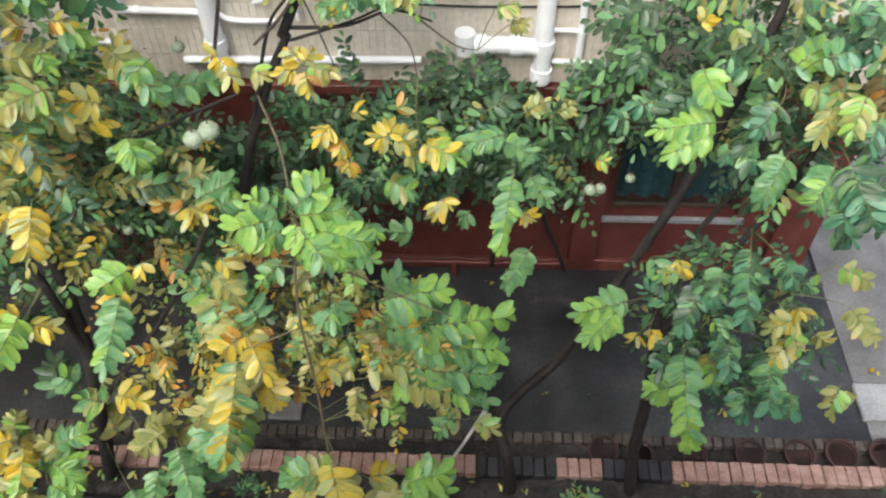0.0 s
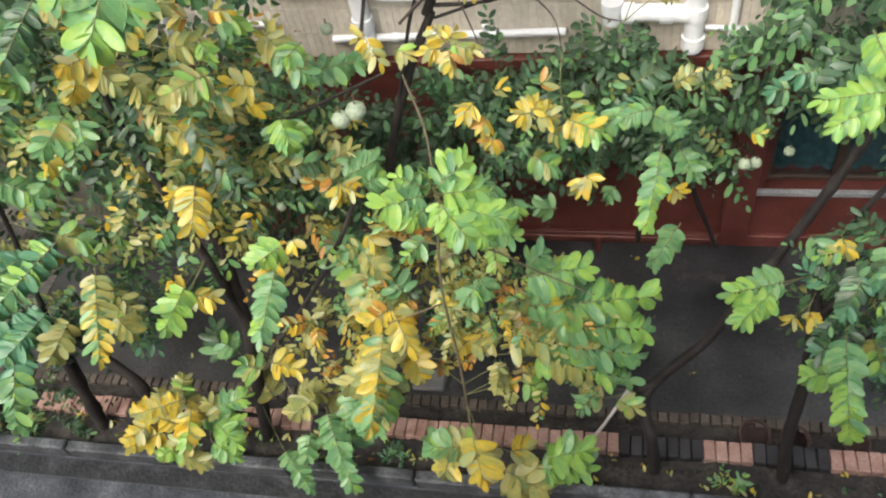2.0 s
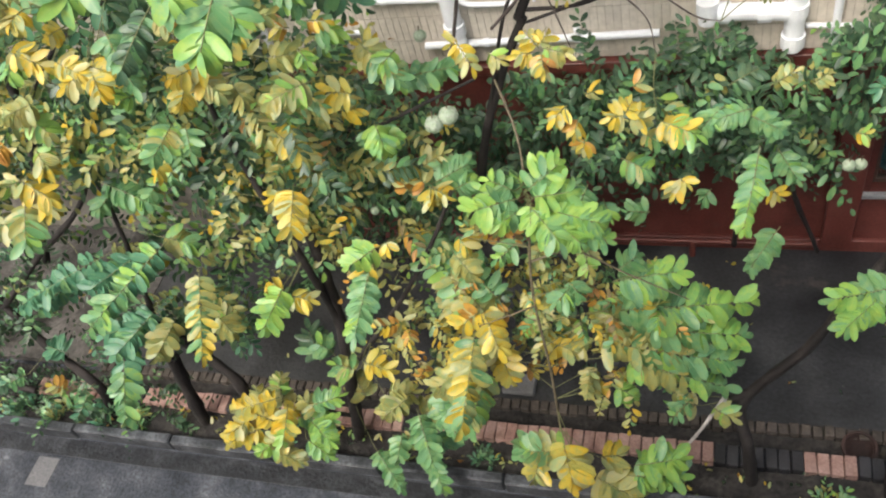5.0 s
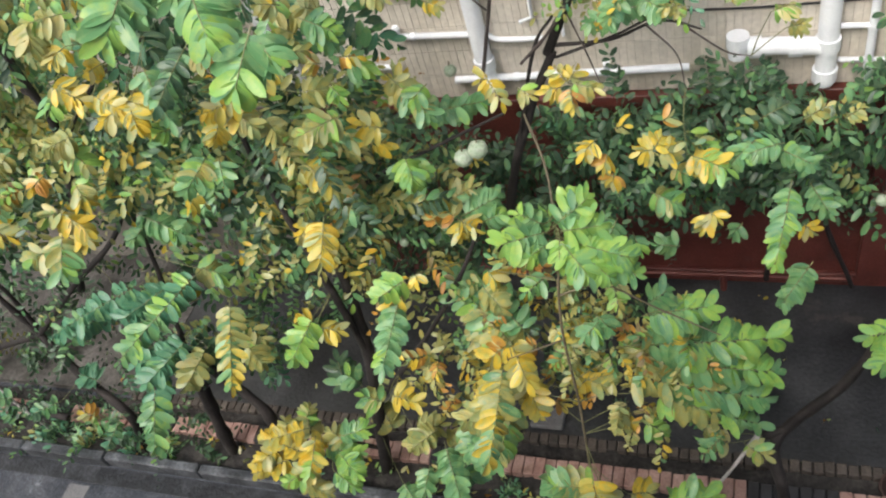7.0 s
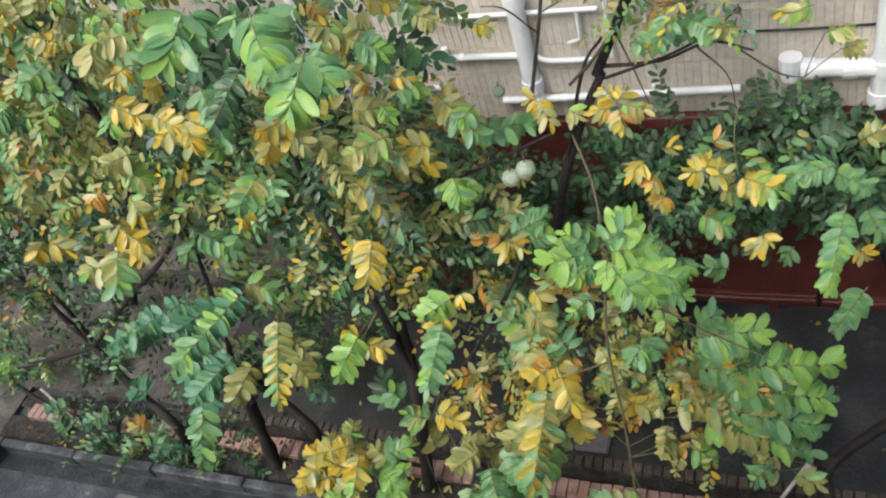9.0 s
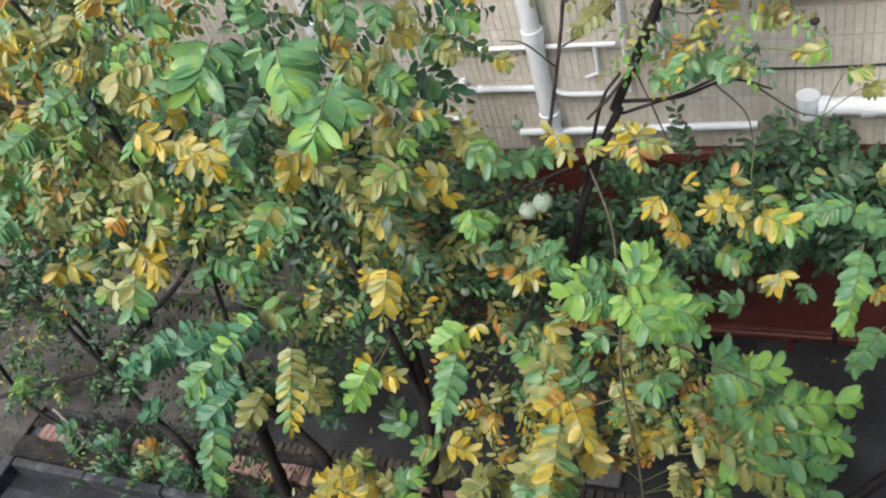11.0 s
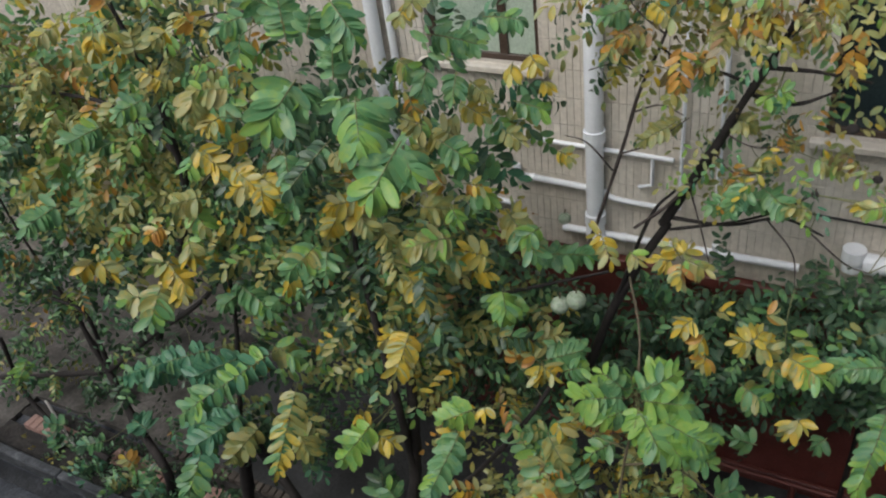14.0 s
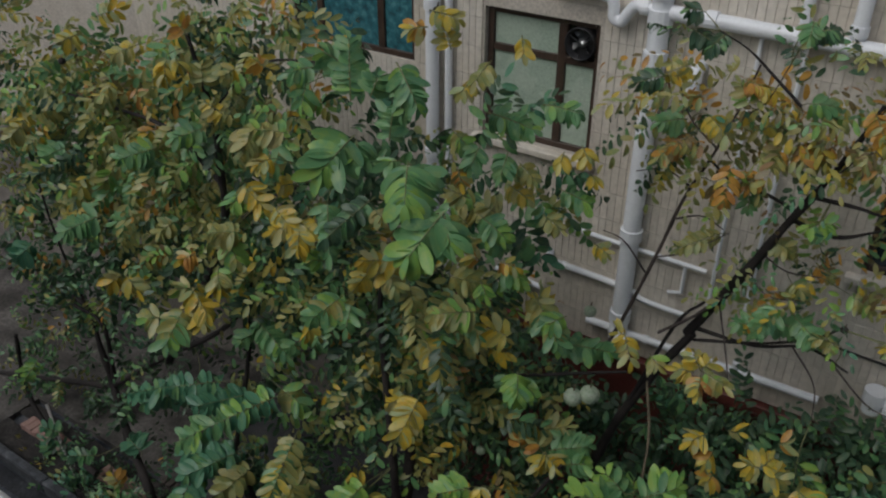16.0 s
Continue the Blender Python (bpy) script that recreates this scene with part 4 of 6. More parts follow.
spray(tree_b, (-1.32, 2.22, 1.46), (-1.61, 2.01, 1.42), 14, 0.176, "goldolive")
spray(tree_b, (-1.50, 2.18, 1.30), (-1.39, 2.10, 1.24), 7, 0.211, "olive")
spray(tree_b, (-1.62, 2.14, 1.07), (-1.67, 2.02, 1.03), 9, 0.162, "green")
spray(tree_b, (-1.30, 2.30, 1.88), (-1.18, 2.11, 1.75), 13, 0.155, "gold")
spray(tree_b, (-1.31, 2.30, 1.85), (-1.41, 2.20, 1.84), 7, 0.153, "rust")
spray(tree_b, (-1.15, 2.36, 1.78), (-1.25, 2.29, 1.79), 6, 0.127, "rust")
spray(tree_b, (-1.27, 2.28, 1.49), (-1.21, 2.21, 1.46), 4, 0.162, "gold")
spray(tree_b, (-1.14, 2.32, 1.24), (-1.07, 2.30, 1.24), 4, 0.122, "rust")
spray(tree_b, (-1.03, 2.34, 1.55), (-0.78, 2.29, 1.49), 16, 0.128, "goldolive")
spray(tree_b, (-0.76, 2.34, 2.08), (-0.83, 2.25, 2.06), 7, 0.153, "green")
spray(tree_b, (-0.79, 2.36, 2.10), (-0.72, 2.30, 2.07), 5, 0.132, "green")
spray(tree_b, (-0.68, 2.40, 2.35), (-0.64, 2.27, 2.28), 8, 0.101, "pale")
spray(tree_b, (-0.90, 2.42, 2.32), (-0.95, 2.32, 2.29), 7, 0.103, "olive")
spray(tree_b, (-1.02, 2.42, 2.36), (-1.12, 2.30, 2.34), 7, 0.116, "limetip")
spray(tree_b, (-0.55, 2.40, 1.68), (-0.63, 2.43, 1.77), 6, 0.118, "olive")
spray(tree_b, (-0.67, 2.36, 1.09), (-0.71, 2.29, 1.08), 6, 0.142, "goldolive")
spray(tree_b, (-0.60, 2.34, 1.03), (-0.49, 2.30, 1.00), 8, 0.148, "lime")
spray(tree_b, (-0.69, 2.38, 1.19), (-0.75, 2.24, 1.14), 6, 0.122, "olive")
spray(tree_b, (-0.08, 2.42, 0.73), (-0.25, 2.39, 0.79), 7, 0.147, "pale")
spray(tree_b, (-0.02, 2.42, 0.74), (0.10, 2.37, 0.70), 7, 0.146, "pale")
spray(tree_b, (-0.13, 2.42, 0.83), (-0.25, 2.28, 0.80), 6, 0.126, "green")
spray(tree_b, (-1.32, 2.34, 2.47), (-1.27, 2.29, 2.45), 3, 0.152, "gold")
spray(tree_b, (-1.39, 2.36, 2.32), (-1.27, 2.26, 2.25), 9, 0.130, "olive")
spray(tree_b, (-0.93, 1.98, 0.79), (-1.17, 1.94, 0.86), 10, 0.193, "olivegreen")
spray(tree_b, (-0.88, 1.96, 1.03), (-0.80, 1.73, 0.88), 10, 0.203, "gold")
spray(tree_b, (-0.73, 1.94, 0.57), (-0.45, 1.86, 0.48), 9, 0.228, "olive")
spray(tree_b, (-0.51, 1.96, 0.57), (-0.20, 2.00, 0.57), 14, 0.195, "lime")
spray(tree_b, (-0.69, 2.00, 0.71), (-0.57, 2.02, 0.73), 7, 0.175, "goldolive")
spray(tree_b, (-1.06, 1.98, 0.68), (-1.10, 1.84, 0.62), 7, 0.178, "goldolive")
spray(tree_b, (0.17, 2.95, 2.53), (0.10, 2.55, 2.34), 26, 0.117, "limetip")
spray(tree_b, (0.33, 3.10, 1.72), (0.17, 2.86, 1.62), 17, 0.123, "green")
spray(tree_b, (-0.01, 3.05, 2.71), (-0.12, 2.91, 2.68), 9, 0.116, "green")
spray(tree_b, (0.13, 3.05, 2.69), (-0.04, 2.95, 2.71), 12, 0.110, "green")
spray(tree_b, (0.10, 3.10, 2.61), (0.27, 3.03, 2.56), 12, 0.108, "green")
spray(tree_b, (0.21, 3.20, 2.71), (0.32, 3.24, 2.76), 8, 0.107, "olive")
spray(tree_b, (0.01, 3.30, 2.63), (0.16, 3.36, 2.69), 9, 0.119, "dark")
spray(tree_b, (0.28, 3.20, 2.26), (0.38, 3.06, 2.17), 12, 0.109, "green")
spray(tree_b, (-0.06, 3.20, 1.93), (-0.11, 3.13, 1.92), 6, 0.117, "green")
spray(tree_b, (-0.41, 3.10, 1.83), (-0.53, 3.07, 1.87), 8, 0.125, "green")
spray(tree_b, (-0.76, 3.10, 2.07), (-0.82, 2.94, 2.00), 9, 0.131, "limetip")
spray(tree_b, (-0.69, 3.15, 1.89), (-0.64, 3.05, 1.84), 7, 0.120, "limetip")
spray(tree_b, (0.25, 3.00, 2.15), (0.29, 2.96, 2.14), 3, 0.098, "gold")
spray(tree_b, (0.61, 3.00, 2.56), (0.67, 2.98, 2.57), 6, 0.085, "goldgreen")
spray(tree_b, (0.41, 3.20, 2.71), (0.48, 3.23, 2.75), 8, 0.091, "olive")
spray(tree_d, (-0.83, 2.75, 3.35), (-0.89, 2.77, 3.42), 6, 0.111, "gold")
spray(tree_d, (-0.82, 2.75, 3.35), (-0.71, 2.72, 3.34), 7, 0.106, "pale")
spray(tree_d, (-0.82, 2.72, 3.35), (-0.80, 2.64, 3.32), 8, 0.110, "rust")
spray(tree_d, (-0.83, 2.76, 3.36), (-0.80, 2.78, 3.40), 5, 0.098, "gold")
spray(tree_d, (-0.86, 2.75, 3.33), (-0.92, 2.71, 3.35), 5, 0.111, "gold")
spray(tree_d, (-1.21, 2.72, 3.44), (-1.12, 2.61, 3.37), 6, 0.106, "gold")
spray(tree_d, (-1.21, 2.74, 3.40), (-1.23, 2.72, 3.42), 3, 0.103, "gold")
spray(tree_d, (-1.08, 2.76, 3.33), (-1.02, 2.72, 3.32), 4, 0.104, "pale")
spray(tree_d, (-0.75, 2.80, 2.96), (-0.80, 2.72, 2.95), 7, 0.115, "gold")
spray(tree_d, (-0.70, 2.78, 2.89), (-0.71, 2.71, 2.87), 5, 0.111, "rust")
spray(tree_d, (-0.68, 2.78, 2.75), (-0.68, 2.72, 2.74), 5, 0.104, "rust")
spray(tree_d, (-0.66, 2.80, 3.03), (-0.61, 2.79, 3.05), 3, 0.099, "gold")
spray(tree_d, (-0.48, 2.84, 2.85), (-0.54, 2.80, 2.87), 6, 0.117, "gold")
spray(tree_d, (-0.48, 2.84, 2.85), (-0.45, 2.87, 2.90), 7, 0.122, "gold")
spray(tree_d, (-0.46, 2.84, 2.83), (-0.38, 2.83, 2.84), 9, 0.112, "goldolive")
spray(tree_d, (-0.33, 2.90, 2.76), (-0.14, 2.84, 2.71), 12, 0.129, "goldgreen")
spray(tree_d, (-0.41, 2.92, 2.66), (-0.32, 2.87, 2.63), 8, 0.102, "olivegreen")
spray(tree_d, (-0.44, 2.90, 2.98), (-0.42, 2.89, 3.01), 2, 0.110, "rust")
spray(tree_d, (-0.52, 2.85, 2.54), (-0.38, 2.80, 2.50), 9, 0.134, "olivegreen")
spray(tree_d, (-0.22, 2.82, 2.40), (-0.24, 2.75, 2.39), 4, 0.130, "gold")
spray(tree_d, (-0.22, 2.82, 2.42), (-0.19, 2.79, 2.42), 3, 0.119, "gold")
spray(tree_a, (-1.74, 2.25, 2.49), (-1.88, 2.12, 2.47), 9, 0.132, "lime")
spray(tree_a, (-1.85, 2.25, 2.29), (-1.88, 1.89, 2.15), 23, 0.132, "green")
spray(tree_a, (-1.71, 2.30, 2.47), (-1.70, 2.26, 2.47), 3, 0.118, "gold")
spray(tree_a, (-2.15, 2.36, 2.84), (-2.14, 2.15, 2.72), 17, 0.143, "gold")
spray(tree_a, (-2.26, 2.38, 2.75), (-2.32, 2.30, 2.74), 6, 0.131, "gold")
spray(tree_a, (-2.49, 2.28, 2.05), (-2.59, 2.03, 1.93), 13, 0.153, "lime")
spray(tree_a, (-2.50, 2.26, 1.96), (-2.35, 2.24, 1.95), 7, 0.149, "gold")
spray(tree_a, (-2.50, 2.28, 1.99), (-2.60, 2.24, 2.03), 6, 0.143, "gold")
spray(tree_a, (-1.52, 2.62, 2.55), (-1.43, 2.58, 2.53), 5, 0.136, "gold")
spray(tree_a, (-1.52, 2.62, 2.55), (-1.51, 2.54, 2.52), 5, 0.131, "gold")
spray(tree_a, (-1.55, 2.64, 2.55), (-1.58, 2.64, 2.59), 4, 0.121, "rust")
spray(tree_a, (-1.54, 2.68, 2.51), (-1.33, 2.77, 2.58), 13, 0.138, "green")
spray(tree_a, (-1.38, 2.66, 2.51), (-1.30, 2.68, 2.54), 7, 0.131, "limetip")
spray(tree_a, (-1.61, 2.75, 2.56), (-1.48, 2.80, 2.62), 8, 0.117, "olive")
spray(tree_a, (-1.68, 2.66, 2.46), (-1.71, 2.69, 2.52), 7, 0.129, "rust")
spray(tree_a, (-1.74, 2.70, 2.94), (-1.66, 2.61, 2.88), 10, 0.140, "lime")
spray(tree_a, (-1.81, 2.75, 2.86), (-1.83, 2.70, 2.86), 6, 0.128, "green")
spray(tree_a, (-2.25, 2.20, 1.21), (-2.39, 2.19, 1.28), 8, 0.158, "olivegreen")
spray(tree_a, (-2.19, 2.20, 1.33), (-2.00, 2.17, 1.30), 10, 0.142, "gold")
spray(tree_a, (-2.03, 2.40, 1.49), (-1.93, 2.36, 1.48), 4, 0.111, "gold")
spray(tree_a, (-2.75, 1.98, 1.17), (-3.07, 1.83, 1.19), 14, 0.131, "gold")
spray(tree_a, (-2.71, 1.94, 1.14), (-2.72, 1.71, 1.01), 16, 0.126, "goldgreen")
spray(tree_a, (-2.58, 1.98, 1.08), (-2.39, 2.04, 1.12), 14, 0.122, "limetip")
spray(tree_a, (-2.62, 1.94, 0.96), (-2.45, 1.83, 0.87), 14, 0.129, "lime")
spray(tree_a, (-3.03, 1.94, 0.77), (-3.29, 1.78, 0.76), 12, 0.134, "gold")
spray(tree_a, (-2.82, 2.05, 1.15), (-2.79, 2.10, 1.22), 8, 0.109, "pale")
spray(tree_a, (-2.80, 1.98, 0.85), (-2.78, 2.05, 0.94), 8, 0.117, "gold")
spray(tree_a, (-2.98, 2.02, 0.95), (-3.04, 2.07, 1.05), 10, 0.112, "olive")
spray(tree_a, (-2.85, 1.93, 0.73), (-2.97, 1.83, 0.73), 12, 0.124, "olive")
spray(tree_a, (-3.64, 1.90, -0.13), (-3.73, 1.90, -0.07), 6, 0.164, "gold")
spray(tree_a, (-3.56, 1.88, -0.06), (-3.48, 1.81, -0.10), 9, 0.145, "lime")
spray(tree_a, (-3.72, 1.88, -0.21), (-3.76, 1.80, -0.22), 8, 0.148, "gold")
spray(tree_a, (-1.89, 2.10, 1.11), (-2.04, 1.96, 1.08), 11, 0.156, "olive")
spray(tree_a, (-1.87, 2.08, 0.99), (-1.73, 1.78, 0.78), 20, 0.164, "green")
spray(tree_a, (-2.06, 2.06, 0.64), (-2.08, 1.89, 0.55), 15, 0.119, "green")
spray(tree_a, (-1.91, 2.02, 0.39), (-1.79, 1.83, 0.26), 16, 0.126, "green")
spray(tree_a, (-1.55, 2.12, 1.12), (-1.57, 1.91, 1.00), 12, 0.154, "green")
spray(tree_a, (-2.12, 2.16, 0.97), (-1.93, 2.19, 0.99), 9, 0.142, "olive")
spray(tree_a, (-2.30, 2.00, 0.50), (-2.08, 1.78, 0.33), 18, 0.116, "green")
spray(tree_a, (-2.89, 2.60, 0.58), (-2.97, 2.76, 0.77), 10, 0.183, "dark")
spray(tree_a, (-2.74, 2.60, 0.76), (-2.82, 2.61, 0.82), 8, 0.178, "green")
spray(tree_a, (-1.63, 2.78, 3.16), (-1.32, 2.89, 3.15), 18, 0.126, "green")
spray(tree_a, (-1.70, 2.72, 3.48), (-1.49, 2.60, 3.32), 18, 0.124, "olivegreen")
spray(tree_a, (-1.63, 2.72, 3.41), (-1.68, 2.70, 3.46), 4, 0.120, "gold")
spray(tree_a, (-1.50, 2.70, 3.42), (-1.55, 2.60, 3.41), 8, 0.113, "lime")
spray(tree_a, (-1.76, 2.62, 3.22), (-1.87, 2.57, 3.28), 5, 0.148, "gold")
spray(tree_a, (-1.86, 2.60, 3.13), (-1.78, 2.61, 3.13), 4, 0.131, "gold")
spray(tree_a, (-1.71, 2.62, 3.03), (-1.65, 2.52, 2.96), 11, 0.139, "lime")
spray(tree_a, (-1.88, 2.50, 3.41), (-2.04, 2.35, 3.42), 20, 0.133, "pale")
spray(tree_a, (-2.23, 2.50, 3.13), (-2.04, 2.41, 2.99), 18, 0.133, "goldolive")
spray(tree_a, (-2.13, 2.60, 3.48), (-2.00, 2.63, 3.47), 9, 0.122, "olive")
spray(tree_a, (-1.91, 2.55, 3.68), (-1.94, 2.52, 3.70), 4, 0.105, "rust")
spray(tree_a, (-1.84, 2.60, 3.92), (-1.91, 2.57, 3.97), 9, 0.114, "olive")
spray(tree_a, (-1.89, 2.55, 3.89), (-1.78, 2.50, 3.83), 10, 0.119, "green")
spray(tree_a, (-1.82, 2.60, 3.63), (-1.72, 2.60, 3.62), 9, 0.115, "limetip")
spray(tree_a, (-1.97, 2.55, 3.84), (-2.03, 2.53, 3.90), 9, 0.116, "olive")
spray(tree_a, (-2.28, 2.40, 3.63), (-2.42, 2.27, 3.64), 11, 0.122, "gold")
spray(tree_a, (-2.39, 2.40, 3.58), (-2.27, 2.33, 3.50), 10, 0.119, "goldolive")
spray(tree_a, (-2.52, 2.42, 3.46), (-2.52, 2.34, 3.42), 7, 0.119, "gold")
spray(tree_a, (-2.27, 2.45, 3.46), (-2.20, 2.38, 3.41), 9, 0.116, "olive")
spray(tree_a, (-2.70, 2.42, 3.24), (-2.77, 2.23, 3.17), 13, 0.130, "olivegreen")
spray(tree_a, (-2.95, 2.40, 2.98), (-2.92, 2.34, 2.95), 3, 0.137, "gold")
spray(tree_a, (-2.66, 2.44, 3.20), (-2.61, 2.32, 3.12), 8, 0.120, "green")
spray(tree_a, (-2.30, 2.70, 2.36), (-2.10, 2.75, 2.34), 10, 0.136, "dark")
spray(tree_a, (-2.75, 2.60, 2.50), (-2.77, 2.52, 2.47), 8, 0.137, "dark")
spray(tree_a, (-2.15, 2.70, 2.56), (-2.14, 2.59, 2.50), 8, 0.131, "dark")
spray(tree_a, (-3.62, 2.55, 2.65), (-3.30, 2.51, 2.49), 17, 0.148, "green")
spray(tree_a, (-3.57, 2.50, 2.57), (-3.60, 2.41, 2.55), 8, 0.142, "green")
spray(tree_a, (-2.01, 1.78, 4.59), (-2.04, 1.62, 4.50), 14, 0.158, "limetip")
spray(tree_a, (-2.02, 1.80, 4.56), (-1.97, 1.75, 4.53), 7, 0.128, "green")
spray(tree_a, (-1.75, 1.76, 4.56), (-1.68, 1.64, 4.46), 15, 0.158, "limetip")
spray(tree_a, (-1.81, 1.80, 4.53), (-1.83, 1.75, 4.54), 7, 0.129, "green")
spray(tree_a, (-1.76, 1.78, 4.54), (-1.67, 1.76, 4.51), 8, 0.131, "green")
spray(tree_a, (-1.58, 1.74, 4.42), (-1.61, 1.56, 4.31), 15, 0.166, "limetip")
spray(tree_a, (-1.58, 1.74, 4.40), (-1.51, 1.67, 4.34), 8, 0.147, "green")
spray(tree_a, (-1.62, 1.76, 4.39), (-1.65, 1.69, 4.38), 7, 0.139, "green")
spray(tree_e, (-2.89, 2.30, 3.68), (-2.96, 2.20, 3.67), 7, 0.131, "gold")
spray(tree_e, (-2.87, 2.30, 3.71), (-2.79, 2.29, 3.69), 6, 0.130, "gold")
spray(tree_e, (-2.84, 2.28, 3.69), (-2.78, 2.19, 3.63), 8, 0.134, "gold")
spray(tree_e, (-3.02, 2.32, 4.02), (-3.05, 2.24, 4.01), 8, 0.121, "gold")
spray(tree_e, (-3.27, 2.30, 3.82), (-3.08, 2.27, 3.74), 8, 0.132, "gold")
spray(tree_e, (-3.26, 2.30, 3.78), (-3.24, 2.21, 3.74), 8, 0.123, "limetip")
spray(tree_e, (-3.38, 2.36, 3.45), (-3.51, 2.23, 3.46), 10, 0.132, "olive")
spray(tree_e, (-3.53, 2.36, 3.37), (-3.39, 2.30, 3.29), 9, 0.136, "pale")
spray(tree_e, (-3.77, 2.34, 3.19), (-3.82, 2.24, 3.17), 6, 0.136, "rust")
spray(tree_e, (-3.69, 2.34, 3.03), (-3.60, 2.32, 3.00), 5, 0.144, "gold")
spray(tree_e, (-3.89, 2.32, 2.90), (-3.71, 2.27, 2.80), 9, 0.148, "gold")
spray(tree_e, (-3.89, 2.33, 2.89), (-3.94, 2.26, 2.90), 6, 0.143, "pale")
spray(tree_e, (-3.95, 2.30, 2.74), (-3.92, 2.09, 2.59), 13, 0.182, "olivegreen")
spray(tree_e, (-4.29, 2.34, 2.49), (-4.35, 2.27, 2.50), 4, 0.181, "pale")
spray(tree_e, (-4.69, 2.40, 2.66), (-4.56, 2.37, 2.60), 6, 0.164, "gold")
spray(tree_e, (-4.72, 2.40, 2.66), (-4.75, 2.29, 2.62), 7, 0.164, "gold")
spray(tree_e, (-3.80, 2.50, 2.06), (-4.58, 2.12, 1.83), 23, 0.165, "teal")
spray(tree_e, (-3.26, 2.45, 2.26), (-3.72, 1.88, 2.02), 25, 0.176, "tealtip")
spray(tree_e, (-4.05, 2.40, 1.50), (-3.92, 1.72, 1.10), 27, 0.180, "tealtip")
spray(tree_e, (-3.74, 2.40, 1.53), (-3.98, 2.06, 1.42), 17, 0.175, "teal")
spray(tree_e, (-3.16, 2.40, 2.02), (-2.98, 1.86, 1.84), 24, 0.145, "mixed")
spray(tree_e, (-3.63, 2.38, 1.44), (-3.74, 2.12, 1.32), 16, 0.169, "olive")
spray(tree_e, (-3.30, 2.40, 1.46), (-3.18, 2.32, 1.37), 10, 0.151, "olive")
spray(tree_e, (-3.40, 2.50, 2.19), (-3.22, 2.50, 2.14), 9, 0.160, "olivegreen")
spray(tree_e, (-4.95, 2.25, 0.44), (-5.02, 2.02, 0.33), 13, 0.112, "deep")
spray(tree_e, (-5.57, 2.30, 0.51), (-5.76, 2.14, 0.53), 12, 0.115, "deep")
spray(tree_e, (-6.11, 2.30, 0.49), (-6.27, 2.21, 0.55), 12, 0.112, "deep")
spray(tree_e, (-5.44, 2.35, 0.17), (-5.52, 2.34, 0.25), 5, 0.159, "rust")
spray(tree_e, (-6.53, 2.50, 1.03), (-6.53, 2.31, 0.90), 8, 0.135, "lime")
spray(tree_e, (-2.92, 2.35, 4.17), (-3.05, 2.24, 4.20), 10, 0.121, "pale")
spray(tree_e, (-3.42, 2.40, 4.12), (-3.53, 2.36, 4.20), 8, 0.111, "gold")
spray(tree_e, (-2.39, 2.35, 3.97), (-2.48, 2.08, 3.84), 21, 0.115, "dark")
spray(tree_e, (-2.67, 2.32, 3.89), (-2.52, 2.14, 3.71), 17, 0.119, "green")
spray(tree_e, (-2.74, 2.34, 3.49), (-2.79, 2.28, 3.51), 7, 0.119, "lime")
spray(tree_e, (-3.83, 2.60, 3.90), (-3.94, 2.43, 3.86), 12, 0.117, "green")
spray(tree_e, (-4.23, 2.60, 3.56), (-4.30, 2.49, 3.55), 9, 0.127, "green")
spray(tree_e, (-4.73, 2.60, 2.97), (-4.82, 2.51, 2.99), 9, 0.149, "green")
spray(tree_e, (-4.31, 2.60, 3.11), (-4.34, 2.49, 3.07), 8, 0.135, "olive")
spray(tree_e, (-3.96, 2.50, 4.34), (-3.90, 2.41, 4.24), 5, 0.146, "gold")
spray(tree_e, (-3.89, 2.50, 4.34), (-3.84, 2.47, 4.31), 3, 0.145, "gold")
spray(tree_e, (-4.29, 2.55, 4.32), (-4.35, 2.43, 4.28), 8, 0.125, "goldolive")
spray(tree_e, (-4.91, 2.60, 4.27), (-4.96, 2.51, 4.24), 8, 0.134, "goldolive")
spray(tree_e, (-4.70, 2.60, 4.41), (-4.57, 2.68, 4.46), 6, 0.129, "gold")
spray(tree_e, (-5.69, 2.60, 3.57), (-5.50, 2.70, 3.60), 9, 0.153, "olive")
spray(tree_e, (-5.36, 2.60, 3.38), (-5.44, 2.48, 3.35), 9, 0.151, "green")
spray(tree_e, (-4.26, 2.55, 3.68), (-4.41, 2.36, 3.63), 16, 0.133, "green")
spray(tree_e, (-4.72, 2.50, 3.42), (-4.72, 2.42, 3.36), 8, 0.147, "pale")
spray(tree_e, (-3.16, 2.35, 4.19), (-3.12, 2.24, 4.08), 10, 0.133, "olive")
spray(tree_e, (-3.75, 2.55, 4.19), (-3.77, 2.57, 4.29), 9, 0.131, "olive")
spray(tree_e, (-3.40, 2.50, 4.37), (-3.42, 2.43, 4.35), 7, 0.112, "goldolive")
spray(tree_e, (-3.19, 2.50, 4.41), (-3.24, 2.47, 4.46), 6, 0.109, "rust")
spray(tree_e, (-4.89, 2.45, 3.05), (-5.04, 2.24, 2.97), 12, 0.167, "green")
spray(tree_e, (-5.28, 2.50, 2.86), (-5.35, 2.46, 2.91), 5, 0.155, "gold")
spray(tree_e, (-5.92, 2.45, 2.48), (-5.97, 2.32, 2.40), 10, 0.175, "teal")
spray(tree_e, (-5.88, 2.60, 3.43), (-5.91, 2.49, 3.36), 8, 0.157, "olive")
spray(tree_e, (-3.89, 2.60, 4.44), (-3.93, 2.58, 4.51), 6, 0.119, "rust")
spray(tree_e, (-2.75, 2.40, 4.53), (-2.82, 2.30, 4.52), 9, 0.105, "green")
